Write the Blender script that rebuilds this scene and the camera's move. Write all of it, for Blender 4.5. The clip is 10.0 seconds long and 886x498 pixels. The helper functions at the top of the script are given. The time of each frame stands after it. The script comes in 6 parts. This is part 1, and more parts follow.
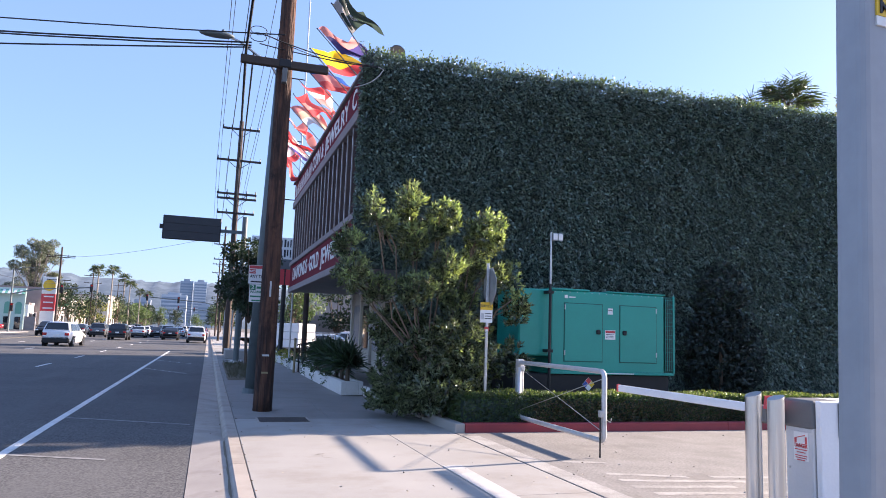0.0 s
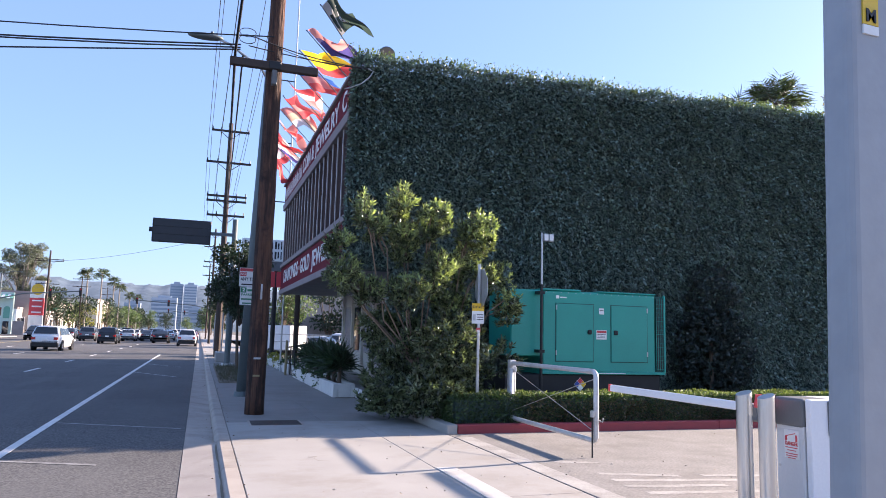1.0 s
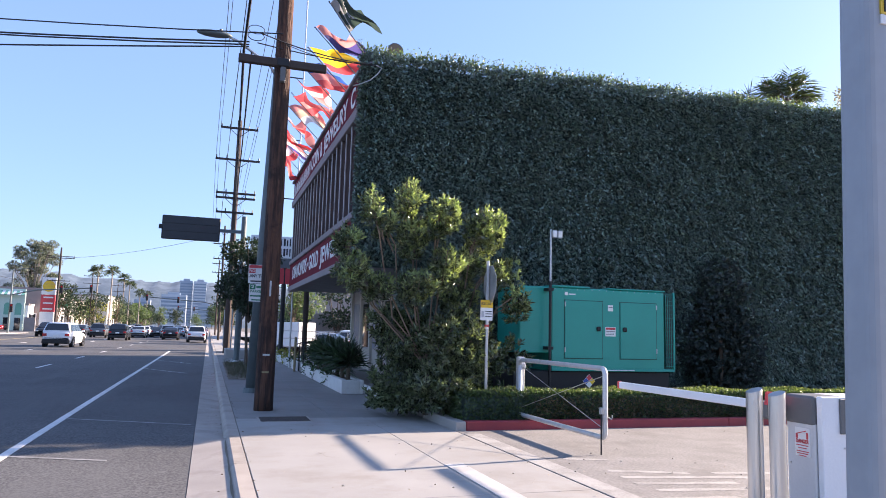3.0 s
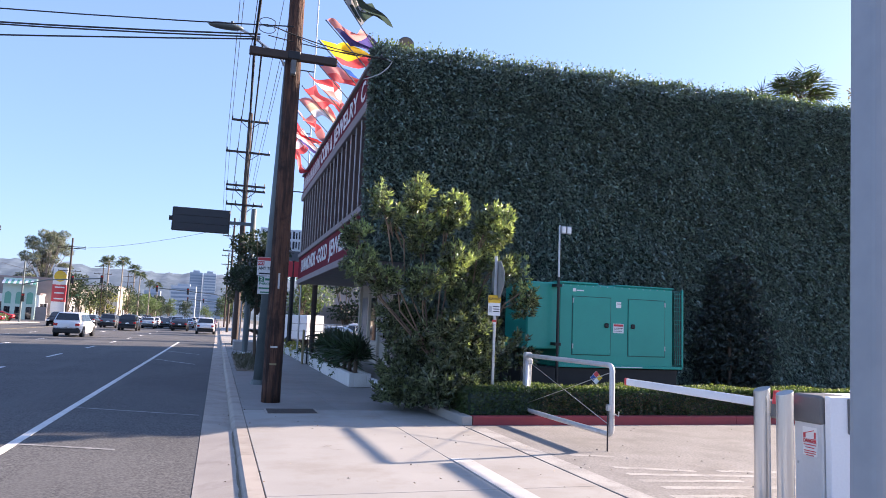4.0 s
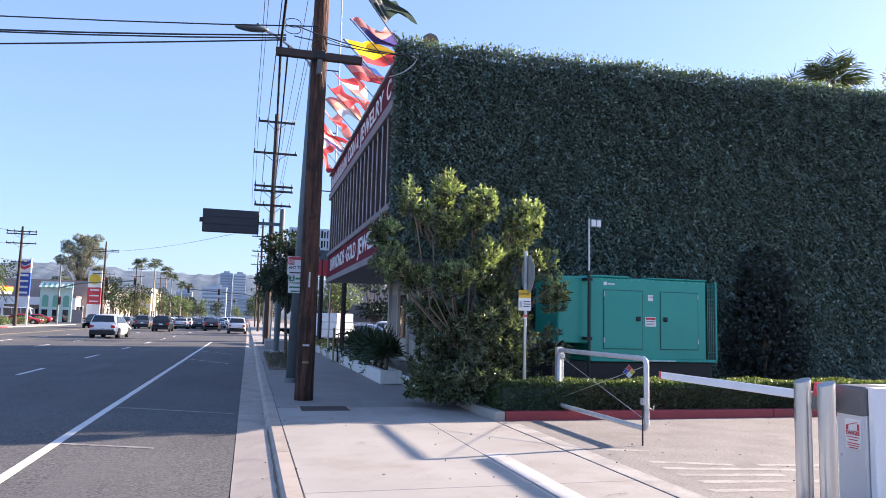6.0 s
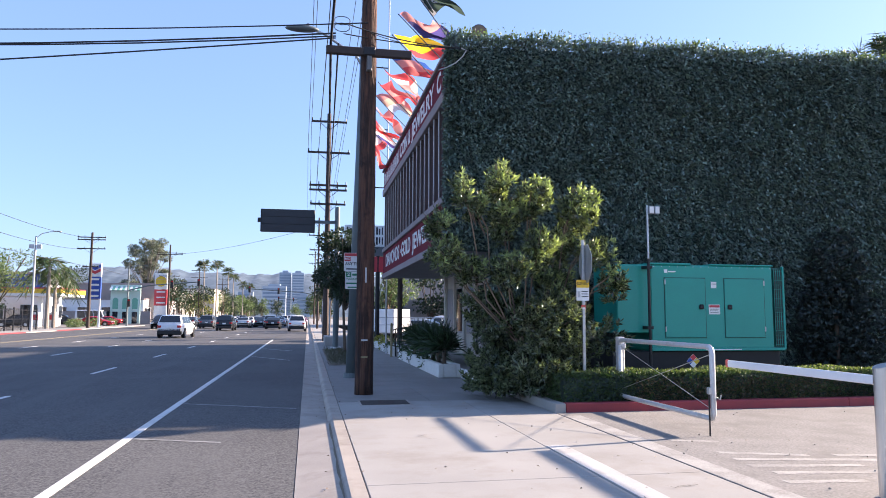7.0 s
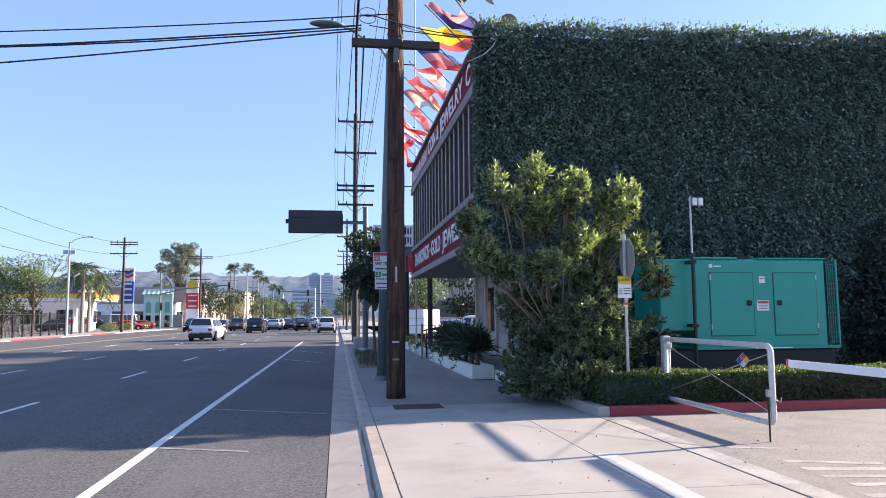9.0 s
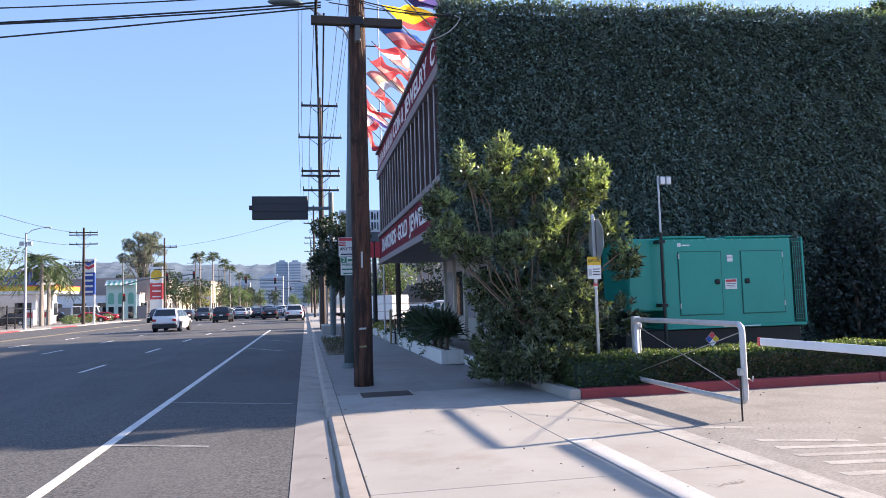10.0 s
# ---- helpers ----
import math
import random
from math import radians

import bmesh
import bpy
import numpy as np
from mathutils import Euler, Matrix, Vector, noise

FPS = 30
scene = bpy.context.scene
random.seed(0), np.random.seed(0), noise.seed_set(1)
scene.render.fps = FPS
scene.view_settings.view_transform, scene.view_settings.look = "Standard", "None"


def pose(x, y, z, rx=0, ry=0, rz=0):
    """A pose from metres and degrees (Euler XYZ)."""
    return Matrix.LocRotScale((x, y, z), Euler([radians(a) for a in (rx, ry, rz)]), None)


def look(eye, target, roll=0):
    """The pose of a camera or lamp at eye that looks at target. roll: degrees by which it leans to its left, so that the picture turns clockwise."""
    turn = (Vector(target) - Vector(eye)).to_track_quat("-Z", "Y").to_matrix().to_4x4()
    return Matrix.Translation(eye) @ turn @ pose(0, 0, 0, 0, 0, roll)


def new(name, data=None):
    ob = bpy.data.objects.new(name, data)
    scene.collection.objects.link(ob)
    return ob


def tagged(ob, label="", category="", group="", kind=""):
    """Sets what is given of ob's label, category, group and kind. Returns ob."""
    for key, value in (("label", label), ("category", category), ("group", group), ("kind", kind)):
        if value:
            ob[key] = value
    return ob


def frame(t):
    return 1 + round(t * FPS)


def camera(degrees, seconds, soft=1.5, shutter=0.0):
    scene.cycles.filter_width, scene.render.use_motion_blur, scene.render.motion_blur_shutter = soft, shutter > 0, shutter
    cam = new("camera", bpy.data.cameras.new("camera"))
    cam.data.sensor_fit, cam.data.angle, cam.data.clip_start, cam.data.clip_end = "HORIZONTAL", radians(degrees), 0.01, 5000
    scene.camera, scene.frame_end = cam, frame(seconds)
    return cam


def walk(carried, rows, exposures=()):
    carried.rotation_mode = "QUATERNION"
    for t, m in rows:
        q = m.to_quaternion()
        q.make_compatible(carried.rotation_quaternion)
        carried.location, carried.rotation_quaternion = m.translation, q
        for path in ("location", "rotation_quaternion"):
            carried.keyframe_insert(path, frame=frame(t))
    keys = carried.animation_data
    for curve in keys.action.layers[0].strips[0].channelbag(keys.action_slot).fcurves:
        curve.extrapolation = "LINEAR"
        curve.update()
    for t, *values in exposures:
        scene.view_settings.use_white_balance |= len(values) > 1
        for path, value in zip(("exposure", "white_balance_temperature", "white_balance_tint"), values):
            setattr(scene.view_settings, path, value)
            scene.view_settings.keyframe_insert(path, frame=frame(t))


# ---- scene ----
cam = camera(64.2, 10.0, 0.9)
PATH = [
    (0, (-0.114, 0.175, 1.573), (0.5, 2.063, 1.815), 2.0),
    (0.5, (-0.119, 0.169, 1.58), (0.508, 2.053, 1.823), 1.8),
    (1, (-0.119, 0.171, 1.583), (0.519, 2.051, 1.828), 1.5),
    (1.5, (-0.106, 0.168, 1.586), (0.537, 2.046, 1.832), 1.2),
    (2, (-0.108, 0.162, 1.596), (0.533, 2.041, 1.839), 1.0),
    (2.5, (-0.122, 0.173, 1.586), (0.507, 2.056, 1.826), 1.2),
    (4, (-0.107, 0.184, 1.578), (0.486, 2.081, 1.798), 2.3),
    (4.5, (-0.139, 0.176, 1.575), (0.448, 2.075, 1.789), 2.8),
    (5, (-0.144, 0.217, 1.579), (0.439, 2.118, 1.793), 2.8),
    (6.5, (-0.143, 0.203, 1.554), (0.312, 2.14, 1.754), 0.6),
    (7, (-0.138, 0.272, 1.539), (0.234, 2.228, 1.729), 0.2),
    (7.5, (-0.093, 0.466, 1.545), (0.203, 2.435, 1.733), 0.4),
    (8, (-0.056, 0.588, 1.53), (0.199, 2.562, 1.724), 0.6),
    (8.5, (-0.097, 0.679, 1.533), (0.163, 2.653, 1.726), 0.3),
    (9, (-0.137, 0.805, 1.543), (0.158, 2.774, 1.733), -0.5),
    (9.5, (-0.131, 0.937, 1.543), (0.211, 2.9, 1.712), -1.4),
    (10, (-0.06, 1.093, 1.539), (0.323, 3.05, 1.685), -1.7),
]
EXPOSURES = [(0.0, 1.76, 6500, 18), (5.0, 1.76, 6500, 18), (7.5, 1.74, 6500, 16), (10.0, 1.71, 6500, 15)]
walk(cam, [(t, look(eye, to, roll)) for t, eye, to, roll in PATH], EXPOSURES)

# ---- light ----
SUN_DIR = Vector((2.81, 0.47, 1.0)).normalized()
world = bpy.data.worlds.new("world")
scene.world = world
world.use_nodes = True
wn = world.node_tree.nodes
sky = wn.new("ShaderNodeTexSky")
sky.sky_type = "NISHITA"
sky.sun_disc = False
sky.sun_elevation = math.asin(SUN_DIR.z)
sky.sun_rotation = math.atan2(SUN_DIR.x, SUN_DIR.y)
sky.air_density, sky.dust_density, sky.ozone_density = 1.0, 0.9, 3.5
wn["Background"].inputs["Strength"].default_value = 0.12
tint = wn.new("ShaderNodeMix")   # thin even haze over the clear sky
tint.data_type = "RGBA"
tint.inputs["Factor"].default_value = 0.6
tint.inputs["B"].default_value = (0.88, 1.4, 2.7, 1)
world.node_tree.links.new(sky.outputs[0], tint.inputs["A"])
world.node_tree.links.new(tint.outputs["Result"], wn["Background"].inputs["Color"])
sun = new("sun", bpy.data.lights.new("sun", "SUN"))
sun.data.energy, sun.data.angle, sun.data.color = 5.0, radians(1.1), (1.0, 0.855, 0.69)
sun.matrix_world = look(SUN_DIR * 60, (0, 0, 0))


# ---- materials ----
def material(name, c1, c2=None, scale=4.0, rough=0.7, metal=0.0, bump=0.15, fine=60.0, spread=0.0, spec=0.5, stretch=(1, 1, 1), bump_dist=0.01, stain=None, stain_scale=0.6, hard=0.18, mix_fine=0.4, streak=(1, 1, 1)):
    """Two colours mixed by coarse and fine noise, with a fine relief; spread varies the value from island to island."""
    m = bpy.data.materials.new(name)
    m.use_nodes = True
    nt, n = m.node_tree, m.node_tree.nodes
    b = n["Principled BSDF"]
    b.inputs["Roughness"].default_value, b.inputs["Metallic"].default_value = rough, metal
    b.inputs["Specular IOR Level"].default_value = spec
    c2 = c2 or tuple(v * 0.75 for v in c1)
    tc, mp = n.new("ShaderNodeTexCoord"), n.new("ShaderNodeMapping")
    mp.inputs["Scale"].default_value = stretch
    nt.links.new(tc.outputs["Object"], mp.inputs["Vector"])
    big, small = n.new("ShaderNodeTexNoise"), n.new("ShaderNodeTexNoise")
    for tex, s, d in ((big, scale, 5), (small, fine, 3)):
        tex.inputs["Scale"].default_value, tex.inputs["Detail"].default_value = s, d
        nt.links.new(mp.outputs[0], tex.inputs["Vector"])
    ramp = n.new("ShaderNodeMapRange")
    ramp.inputs["From Min"].default_value, ramp.inputs["From Max"].default_value = 0.5 - hard, 0.5 + hard
    nt.links.new(big.outputs["Fac"], ramp.inputs["Value"])
    grain = n.new("ShaderNodeMapRange")
    grain.inputs["From Min"].default_value, grain.inputs["From Max"].default_value = 0.32, 0.68
    nt.links.new(small.outputs["Fac"], grain.inputs["Value"])
    fmix = n.new("ShaderNodeMix")
    fmix.inputs["Factor"].default_value = mix_fine
    nt.links.new(ramp.outputs[0], fmix.inputs["A"])
    nt.links.new(grain.outputs[0], fmix.inputs["B"])
    mix = n.new("ShaderNodeMix")
    mix.data_type = "RGBA"
    nt.links.new(fmix.outputs["Result"], mix.inputs["Factor"])
    mix.inputs["A"].default_value, mix.inputs["B"].default_value = (*c1, 1), (*c2, 1)
    out = mix.outputs["Result"]
    if stain:
        st, sr, sm = n.new("ShaderNodeTexNoise"), n.new("ShaderNodeMapRange"), n.new("ShaderNodeMix")
        st.inputs["Scale"].default_value, st.inputs["Detail"].default_value, st.inputs["Roughness"].default_value = stain_scale, 6, 0.65
        sp = n.new("ShaderNodeMapping")
        sp.inputs["Scale"].default_value = streak
        nt.links.new(tc.outputs["Object"], sp.inputs["Vector"])
        nt.links.new(sp.outputs[0], st.inputs["Vector"])
        sr.inputs["From Min"].default_value, sr.inputs["From Max"].default_value = 0.5, 0.72
        nt.links.new(st.outputs["Fac"], sr.inputs["Value"])
        sm.data_type = "RGBA"
        nt.links.new(sr.outputs[0], sm.inputs["Factor"])
        nt.links.new(out, sm.inputs["A"])
        sm.inputs["B"].default_value = (*stain, 1)
        out = sm.outputs["Result"]
    if spread:
        geo, hsv, rng = n.new("ShaderNodeNewGeometry"), n.new("ShaderNodeHueSaturation"), n.new("ShaderNodeMapRange")
        rng.inputs["To Min"].default_value, rng.inputs["To Max"].default_value = 1 - spread, 1 + spread
        nt.links.new(geo.outputs["Random Per Island"], rng.inputs["Value"])
        nt.links.new(rng.outputs[0], hsv.inputs["Value"])
        nt.links.new(out, hsv.inputs["Color"])
        out = hsv.outputs[0]
    nt.links.new(out, b.inputs["Base Color"])
    if bump:
        bp = n.new("ShaderNodeBump")
        bp.inputs["Strength"].default_value, bp.inputs["Distance"].default_value = bump, bump_dist
        nt.links.new(small.outputs["Fac"], bp.inputs["Height"])
        nt.links.new(bp.outputs[0], b.inputs["Normal"])
    return m


def leafy(name, c1, c2, spread=0.45, rough=0.42, trans=0.25):
    """Leaf: varies leaf by leaf and lets some light through."""
    m = material(name, c1, c2, 1.2, rough, 0, 0.05, 40, spread)
    nt, n = m.node_tree, m.node_tree.nodes
    b = n["Principled BSDF"]
    tr, ad = n.new("ShaderNodeBsdfTranslucent"), n.new("ShaderNodeMixShader")
    ad.inputs[0].default_value = trans
    src = b.inputs["Base Color"].links[0].from_socket
    g = n.new("ShaderNodeMix")
    g.data_type, g.blend_type = "RGBA", "MULTIPLY"
    g.inputs["Factor"].default_value = 1.0
    g.inputs["B"].default_value = (1.6, 1.75, 0.75, 1)
    nt.links.new(src, g.inputs["A"])
    nt.links.new(g.outputs["Result"], tr.inputs["Color"])
    nt.links.new(b.outputs[0], ad.inputs[1])
    nt.links.new(tr.outputs[0], ad.inputs[2])
    nt.links.new(ad.outputs[0], n["Material Output"].inputs["Surface"])
    return m


def glassy(name, tint, rough=0.03):
    """Dark window glass: black behind, mirror-like on top."""
    m = material(name, tint, None, 2, rough, 0, 0.0, 30, spec=0.8)
    return m


ASPHALT = material("asphalt", (0.168, 0.163, 0.158), (0.042, 0.042, 0.045), 0.35, 0.92, 0, 0.1, 40, spec=0.2, stain=(0.13, 0.127, 0.125), stain_scale=0.9, mix_fine=0.82, streak=(1, 0.1, 1))
LOT = material("lot_pavement", (0.3, 0.277, 0.257), (0.145, 0.135, 0.125), 1.4, 0.9, 0, 0.14, 34, stain=(0.165, 0.151, 0.138), stain_scale=1.3, mix_fine=0.7)
CONCRETE = material("concrete", (0.375, 0.352, 0.323), (0.3, 0.281, 0.257), 0.8, 0.88, 0, 0.14, 60, stain=(0.265, 0.235, 0.2), stain_scale=0.7, mix_fine=0.3)
# stained concrete, base colour lowered to deepen the building's shade
CONCRETE_SHADED = material("shaded_concrete", (0.285, 0.268, 0.25), (0.205, 0.192, 0.178), 0.9, 0.88, 0, 0.5, 40, stain=(0.19, 0.172, 0.155), stain_scale=0.6, mix_fine=0.5)
GUTTER = material("gutter_concrete", (0.42, 0.365, 0.315), (0.31, 0.27, 0.23), 1.5, 0.86, 0, 0.2, 110, stain=(0.25, 0.215, 0.18), stain_scale=1.4)
JOINT = material("joint_dirt", (0.15, 0.13, 0.11), None, 6, 0.95)
DIRT = material("dirt", (0.2, 0.16, 0.11), (0.12, 0.1, 0.07), 1.2, 0.95, 0, 0.5, 50)
FARGROUND = material("far_ground", (0.14, 0.13, 0.12), (0.09, 0.09, 0.08), 0.02, 0.95, 0, 0.0, 1)
LINE = material("line_paint", (0.72, 0.71, 0.69), (0.5, 0.49, 0.47), 3, 0.7, 0, 0.3, 90)
FADED = material("faded_paint", (0.43, 0.405, 0.375), (0.235, 0.218, 0.2), 3.2, 0.9, 0, 0.2, 60, hard=0.1, mix_fine=0.55)
FAINT = material("worn_line_paint", (0.30, 0.294, 0.285), (0.14, 0.138, 0.135), 5, 0.88, 0, 0.3, 50, hard=0.08)
BAND_PAINT = material("band_paint", (0.57, 0.555, 0.53), (0.42, 0.4, 0.375), 2.6, 0.85, 0, 0.25, 60, stain=(0.42, 0.39, 0.35), stain_scale=1.8, hard=0.14)
YELLOW_LINE = material("yellow_line_paint", (0.33, 0.26, 0.13), (0.2, 0.17, 0.11), 3, 0.75)
RED_PAINT = material("red_curb_paint", (0.31, 0.036, 0.046), (0.21, 0.03, 0.036), 5, 0.6, 0, 0.2, 60)
WHITE_WALL = material("white_painted_masonry", (0.74, 0.72, 0.68), (0.58, 0.56, 0.52), 3, 0.75, 0, 0.2, 50)
WOOD = material("pole_wood", (0.13, 0.06, 0.038), (0.02, 0.012, 0.011), 11, 0.92, 0, 1.0, 34, stretch=(1, 1, 0.1), bump_dist=0.06, stain=(0.022, 0.012, 0.01), stain_scale=3.4, hard=0.06, mix_fine=0.42)
WOOD2 = material("weathered_wood", (0.075, 0.052, 0.042), (0.04, 0.03, 0.026), 3, 0.85, 0, 0.5, 40, stretch=(1, 1, 0.15))
ARM = material("crossarm_timber", (0.06, 0.045, 0.04), (0.035, 0.028, 0.026), 4, 0.85, 0, 0.4, 40)
STEEL = material("galvanised_steel", (0.55, 0.56, 0.57), (0.42, 0.43, 0.44), 8, 0.42, 0.85, 0.1, 60)
STAINLESS = material("brushed_stainless", (0.66, 0.67, 0.68), (0.58, 0.59, 0.6), 6, 0.28, 1.0, 0.05, 90, stretch=(1, 1, 0.05))
GATE_PAINT = material("silver_gate_paint", (0.6, 0.61, 0.62), (0.5, 0.51, 0.52), 7, 0.4, 0.3, 0.1, 60, stain=(0.42, 0.4, 0.38), stain_scale=5)
POLE_PAINT = material("grey_green_pole_paint", (0.13, 0.16, 0.165), (0.1, 0.125, 0.13), 3, 0.55, 0.1, 0.1, 40)
GREY_PAINT = material("grey_post_paint", (0.34, 0.355, 0.375), (0.29, 0.305, 0.325), 2.2, 0.5, 0.1, 0.08, 35, stain=(0.4, 0.41, 0.43), stain_scale=1.6)
CAB_GREY = material("cabinet_grey", (0.46, 0.47, 0.48), (0.41, 0.42, 0.43), 3, 0.45, 0.1, 0.05, 40)
CAB_WHITE = material("kiosk_white", (0.78, 0.79, 0.8), (0.7, 0.71, 0.73), 2, 0.4, 0, 0.04, 40)
CAB_LIGHT = material("cabinet_light_grey", (0.6, 0.605, 0.61), (0.54, 0.545, 0.55), 3, 0.45, 0.1, 0.05, 40)
CAP_GREY = material("dark_grey_plastic", (0.13, 0.135, 0.14), (0.1, 0.105, 0.11), 5, 0.55, 0, 0.1, 80)
BLACK = material("black_metal", (0.018, 0.018, 0.02), (0.012, 0.012, 0.014), 5, 0.5, 0.2)
RUBBER = material("rubber", (0.02, 0.02, 0.021), None, 8, 0.8)
GREEN = material("generator_green", (0.011, 0.33, 0.258), (0.008, 0.275, 0.215), 1.2, 0.36, 0.0, 0.03, 40)
GREEN_D = material("generator_seam", (0.006, 0.09, 0.07), None, 4, 0.5)
MAROON = material("maroon_fascia", (0.19, 0.018, 0.032), (0.15, 0.015, 0.026), 2, 0.8, 0, 0.08, 30, spec=0.15)
TRIM = material("taupe_trim", (0.33, 0.28, 0.275), (0.27, 0.23, 0.225), 2, 0.85, 0, 0.1, 40, spec=0.2)
FIN = material("brown_fin_paint", (0.17, 0.125, 0.12), (0.13, 0.098, 0.095), 2, 0.8, 0, 0.1, 40, spec=0.2)
FIN_EDGE = material("fin_edge_metal", (0.42, 0.37, 0.35), (0.33, 0.29, 0.28), 3, 0.5, 0.2)
SOFFIT = material("soffit_plaster", (0.3, 0.27, 0.26), (0.24, 0.22, 0.21), 1.5, 0.85, 0, 0.2, 50)
CREAM = material("cream_wall", (0.62, 0.57, 0.49), (0.54, 0.49, 0.42), 1.5, 0.7, 0, 0.1, 40)
LETTER = material("white_letter", (0.82, 0.8, 0.78), (0.72, 0.7, 0.68), 4, 0.5)
SIGN_WHITE = material("sign_white", (0.8, 0.8, 0.78), (0.72, 0.72, 0.7), 6, 0.4)
SIGN_RED = material("sign_red", (0.6, 0.05, 0.06), (0.5, 0.05, 0.06), 6, 0.4)
SIGN_GREEN = material("sign_green", (0.02, 0.22, 0.11), (0.02, 0.18, 0.09), 6, 0.4)
SIGN_YELLOW = material("sign_yellow", (0.78, 0.5, 0.03), (0.65, 0.42, 0.03), 6, 0.45)
SIGN_BLUE = material("sign_blue", (0.03, 0.09, 0.4), (0.03, 0.07, 0.3), 6, 0.4)
INK = material("dark_ink", (0.03, 0.03, 0.035), None, 6, 0.6)
GLASS = glassy("dark_glass", (0.02, 0.024, 0.03))
POSTER = material("poster_print", (0.1, 0.13, 0.2), (0.25, 0.25, 0.27), 3, 0.3, 0, 0, 12)
WIRE = material("wire_black", (0.012, 0.012, 0.014), None, 5, 0.6)
BARK = material("bark", (0.16, 0.12, 0.085), (0.09, 0.065, 0.05), 6, 0.9, 0, 0.6, 50)
TWIG = material("pale_twig", (0.26, 0.19, 0.13), (0.18, 0.13, 0.09), 6, 0.8, 0, 0.2, 50)
IVY = leafy("ivy_leaf", (0.155, 0.21, 0.176), (0.092, 0.142, 0.122), 0.7, 0.3, 0.15)
# dark backing: the shade between leaves is put into this colour
IVY_BACK = material("ivy_shade_fill", (0.05, 0.082, 0.072), (0.028, 0.05, 0.044), 3, 0.9, 0, 0.6, 20)
# crest leaf, coloured lighter to paint the sunlit rim of the ivy
IVY_LIT_CREST = leafy("ivy_lit_crest_leaf", (0.15, 0.19, 0.09), (0.08, 0.12, 0.06), 0.5, 0.4, 0.35)
BUSH = leafy("shrub_leaf", (0.155, 0.182, 0.105), (0.045, 0.066, 0.042), 0.9, 0.22, 0.3)
# leaf colour lowered far enough to carry the shade of a wall recess
WALL_BUSH_SHADED = leafy("shaded_wall_shrub_leaf", (0.03, 0.048, 0.042), (0.017, 0.03, 0.027), 0.5, 0.5, 0.08)
# young leaf tone, raised so that it also carries sunlight
BUSH_LIT_TIP = leafy("shrub_lit_young_leaf", (0.36, 0.41, 0.21), (0.2, 0.26, 0.12), 0.45, 0.28, 0.38)
IVY.node_tree.nodes["Principled BSDF"].inputs["Specular IOR Level"].default_value = 0.65   # waxy leaf skin
BUSH.node_tree.nodes["Principled BSDF"].inputs["Specular IOR Level"].default_value = 0.95   # waxy leaf skin
HEDGE = leafy("hedge_leaf", (0.05, 0.09, 0.03), (0.03, 0.06, 0.022), 0.5, 0.38, 0.22)
# lighter leaf for the hedge top: its sunlight is in the colour
HEDGE_LIT_TOP = leafy("hedge_lit_top_leaf", (0.14, 0.165, 0.07), (0.08, 0.11, 0.045), 0.5, 0.45, 0.35)
HEDGE_DRY = leafy("hedge_dry_leaf", (0.15, 0.11, 0.07), (0.085, 0.07, 0.045), 0.5, 0.55, 0.15)
YUCCA = leafy("strap_leaf", (0.035, 0.065, 0.03), (0.022, 0.045, 0.022), 0.4, 0.4, 0.15)
TREE_DARK = leafy("street_tree_leaf", (0.03, 0.05, 0.026), (0.018, 0.033, 0.018), 0.5, 0.5, 0.2)
TREE_MID = leafy("garden_tree_leaf", (0.13, 0.17, 0.08), (0.08, 0.12, 0.06), 0.45, 0.5, 0.3)
TREE_GREY = leafy("eucalyptus_leaf", (0.19, 0.205, 0.175), (0.095, 0.11, 0.095), 0.5, 0.55, 0.25)
TREE_YELLOW = leafy("yellow_green_leaf", (0.3, 0.26, 0.06), (0.16, 0.18, 0.05), 0.4, 0.5, 0.3)
PALM_BARK = material("pale_palm_bark", (0.3, 0.27, 0.24), (0.2, 0.175, 0.15), 5, 0.9, 0, 0.5, 40)
PALM = leafy("palm_frond", (0.075, 0.1, 0.05), (0.045, 0.065, 0.035), 0.4, 0.45, 0.25)


# ---- builders ----
def obj(name, bm, mat, parent=None, label="", smooth=False):
    me = bpy.data.meshes.new(name)
    bm.normal_update()
    bm.to_mesh(me)
    bm.free()
    me.materials.append(mat)
    if smooth:
        for p in me.polygons:
            p.use_smooth = True
    ob = new(name, me)
    if parent is not None:
        ob.parent = parent
    if label:
        ob["label"] = label
    return ob


def part(name, bm, mat, parent, label="", smooth=False):
    return obj(name, bm, mat, parent, label, smooth)


def thing(name, m, label, category, group="", kind=""):
    """An Empty at the base of a thing, to carry its parts."""
    root = new(name)
    root.empty_display_size = 0.1
    root.matrix_basis = m
    return tagged(root, label, category, group, kind)


def box(x0, x1, y0, y1, z0, z1, bevel=0.0, bm=None, segments=1):
    fresh = bmesh.new()
    bmesh.ops.create_cube(fresh, size=1)
    bmesh.ops.transform(fresh, matrix=Matrix.Translation(((x0 + x1) / 2, (y0 + y1) / 2, (z0 + z1) / 2)) @ Matrix.Diagonal((x1 - x0, y1 - y0, z1 - z0, 1)), verts=fresh.verts)
    if bevel:
        bmesh.ops.bevel(fresh, geom=fresh.edges[:], offset=bevel, segments=segments, affect="EDGES", profile=0.5)
    return joined(bm, fresh)


def joined(bm, fresh):
    if bm is None:
        return fresh
    tmp = bpy.data.meshes.new("tmp")
    fresh.to_mesh(tmp)
    fresh.free()
    bm.from_mesh(tmp)
    bpy.data.meshes.remove(tmp)
    return bm


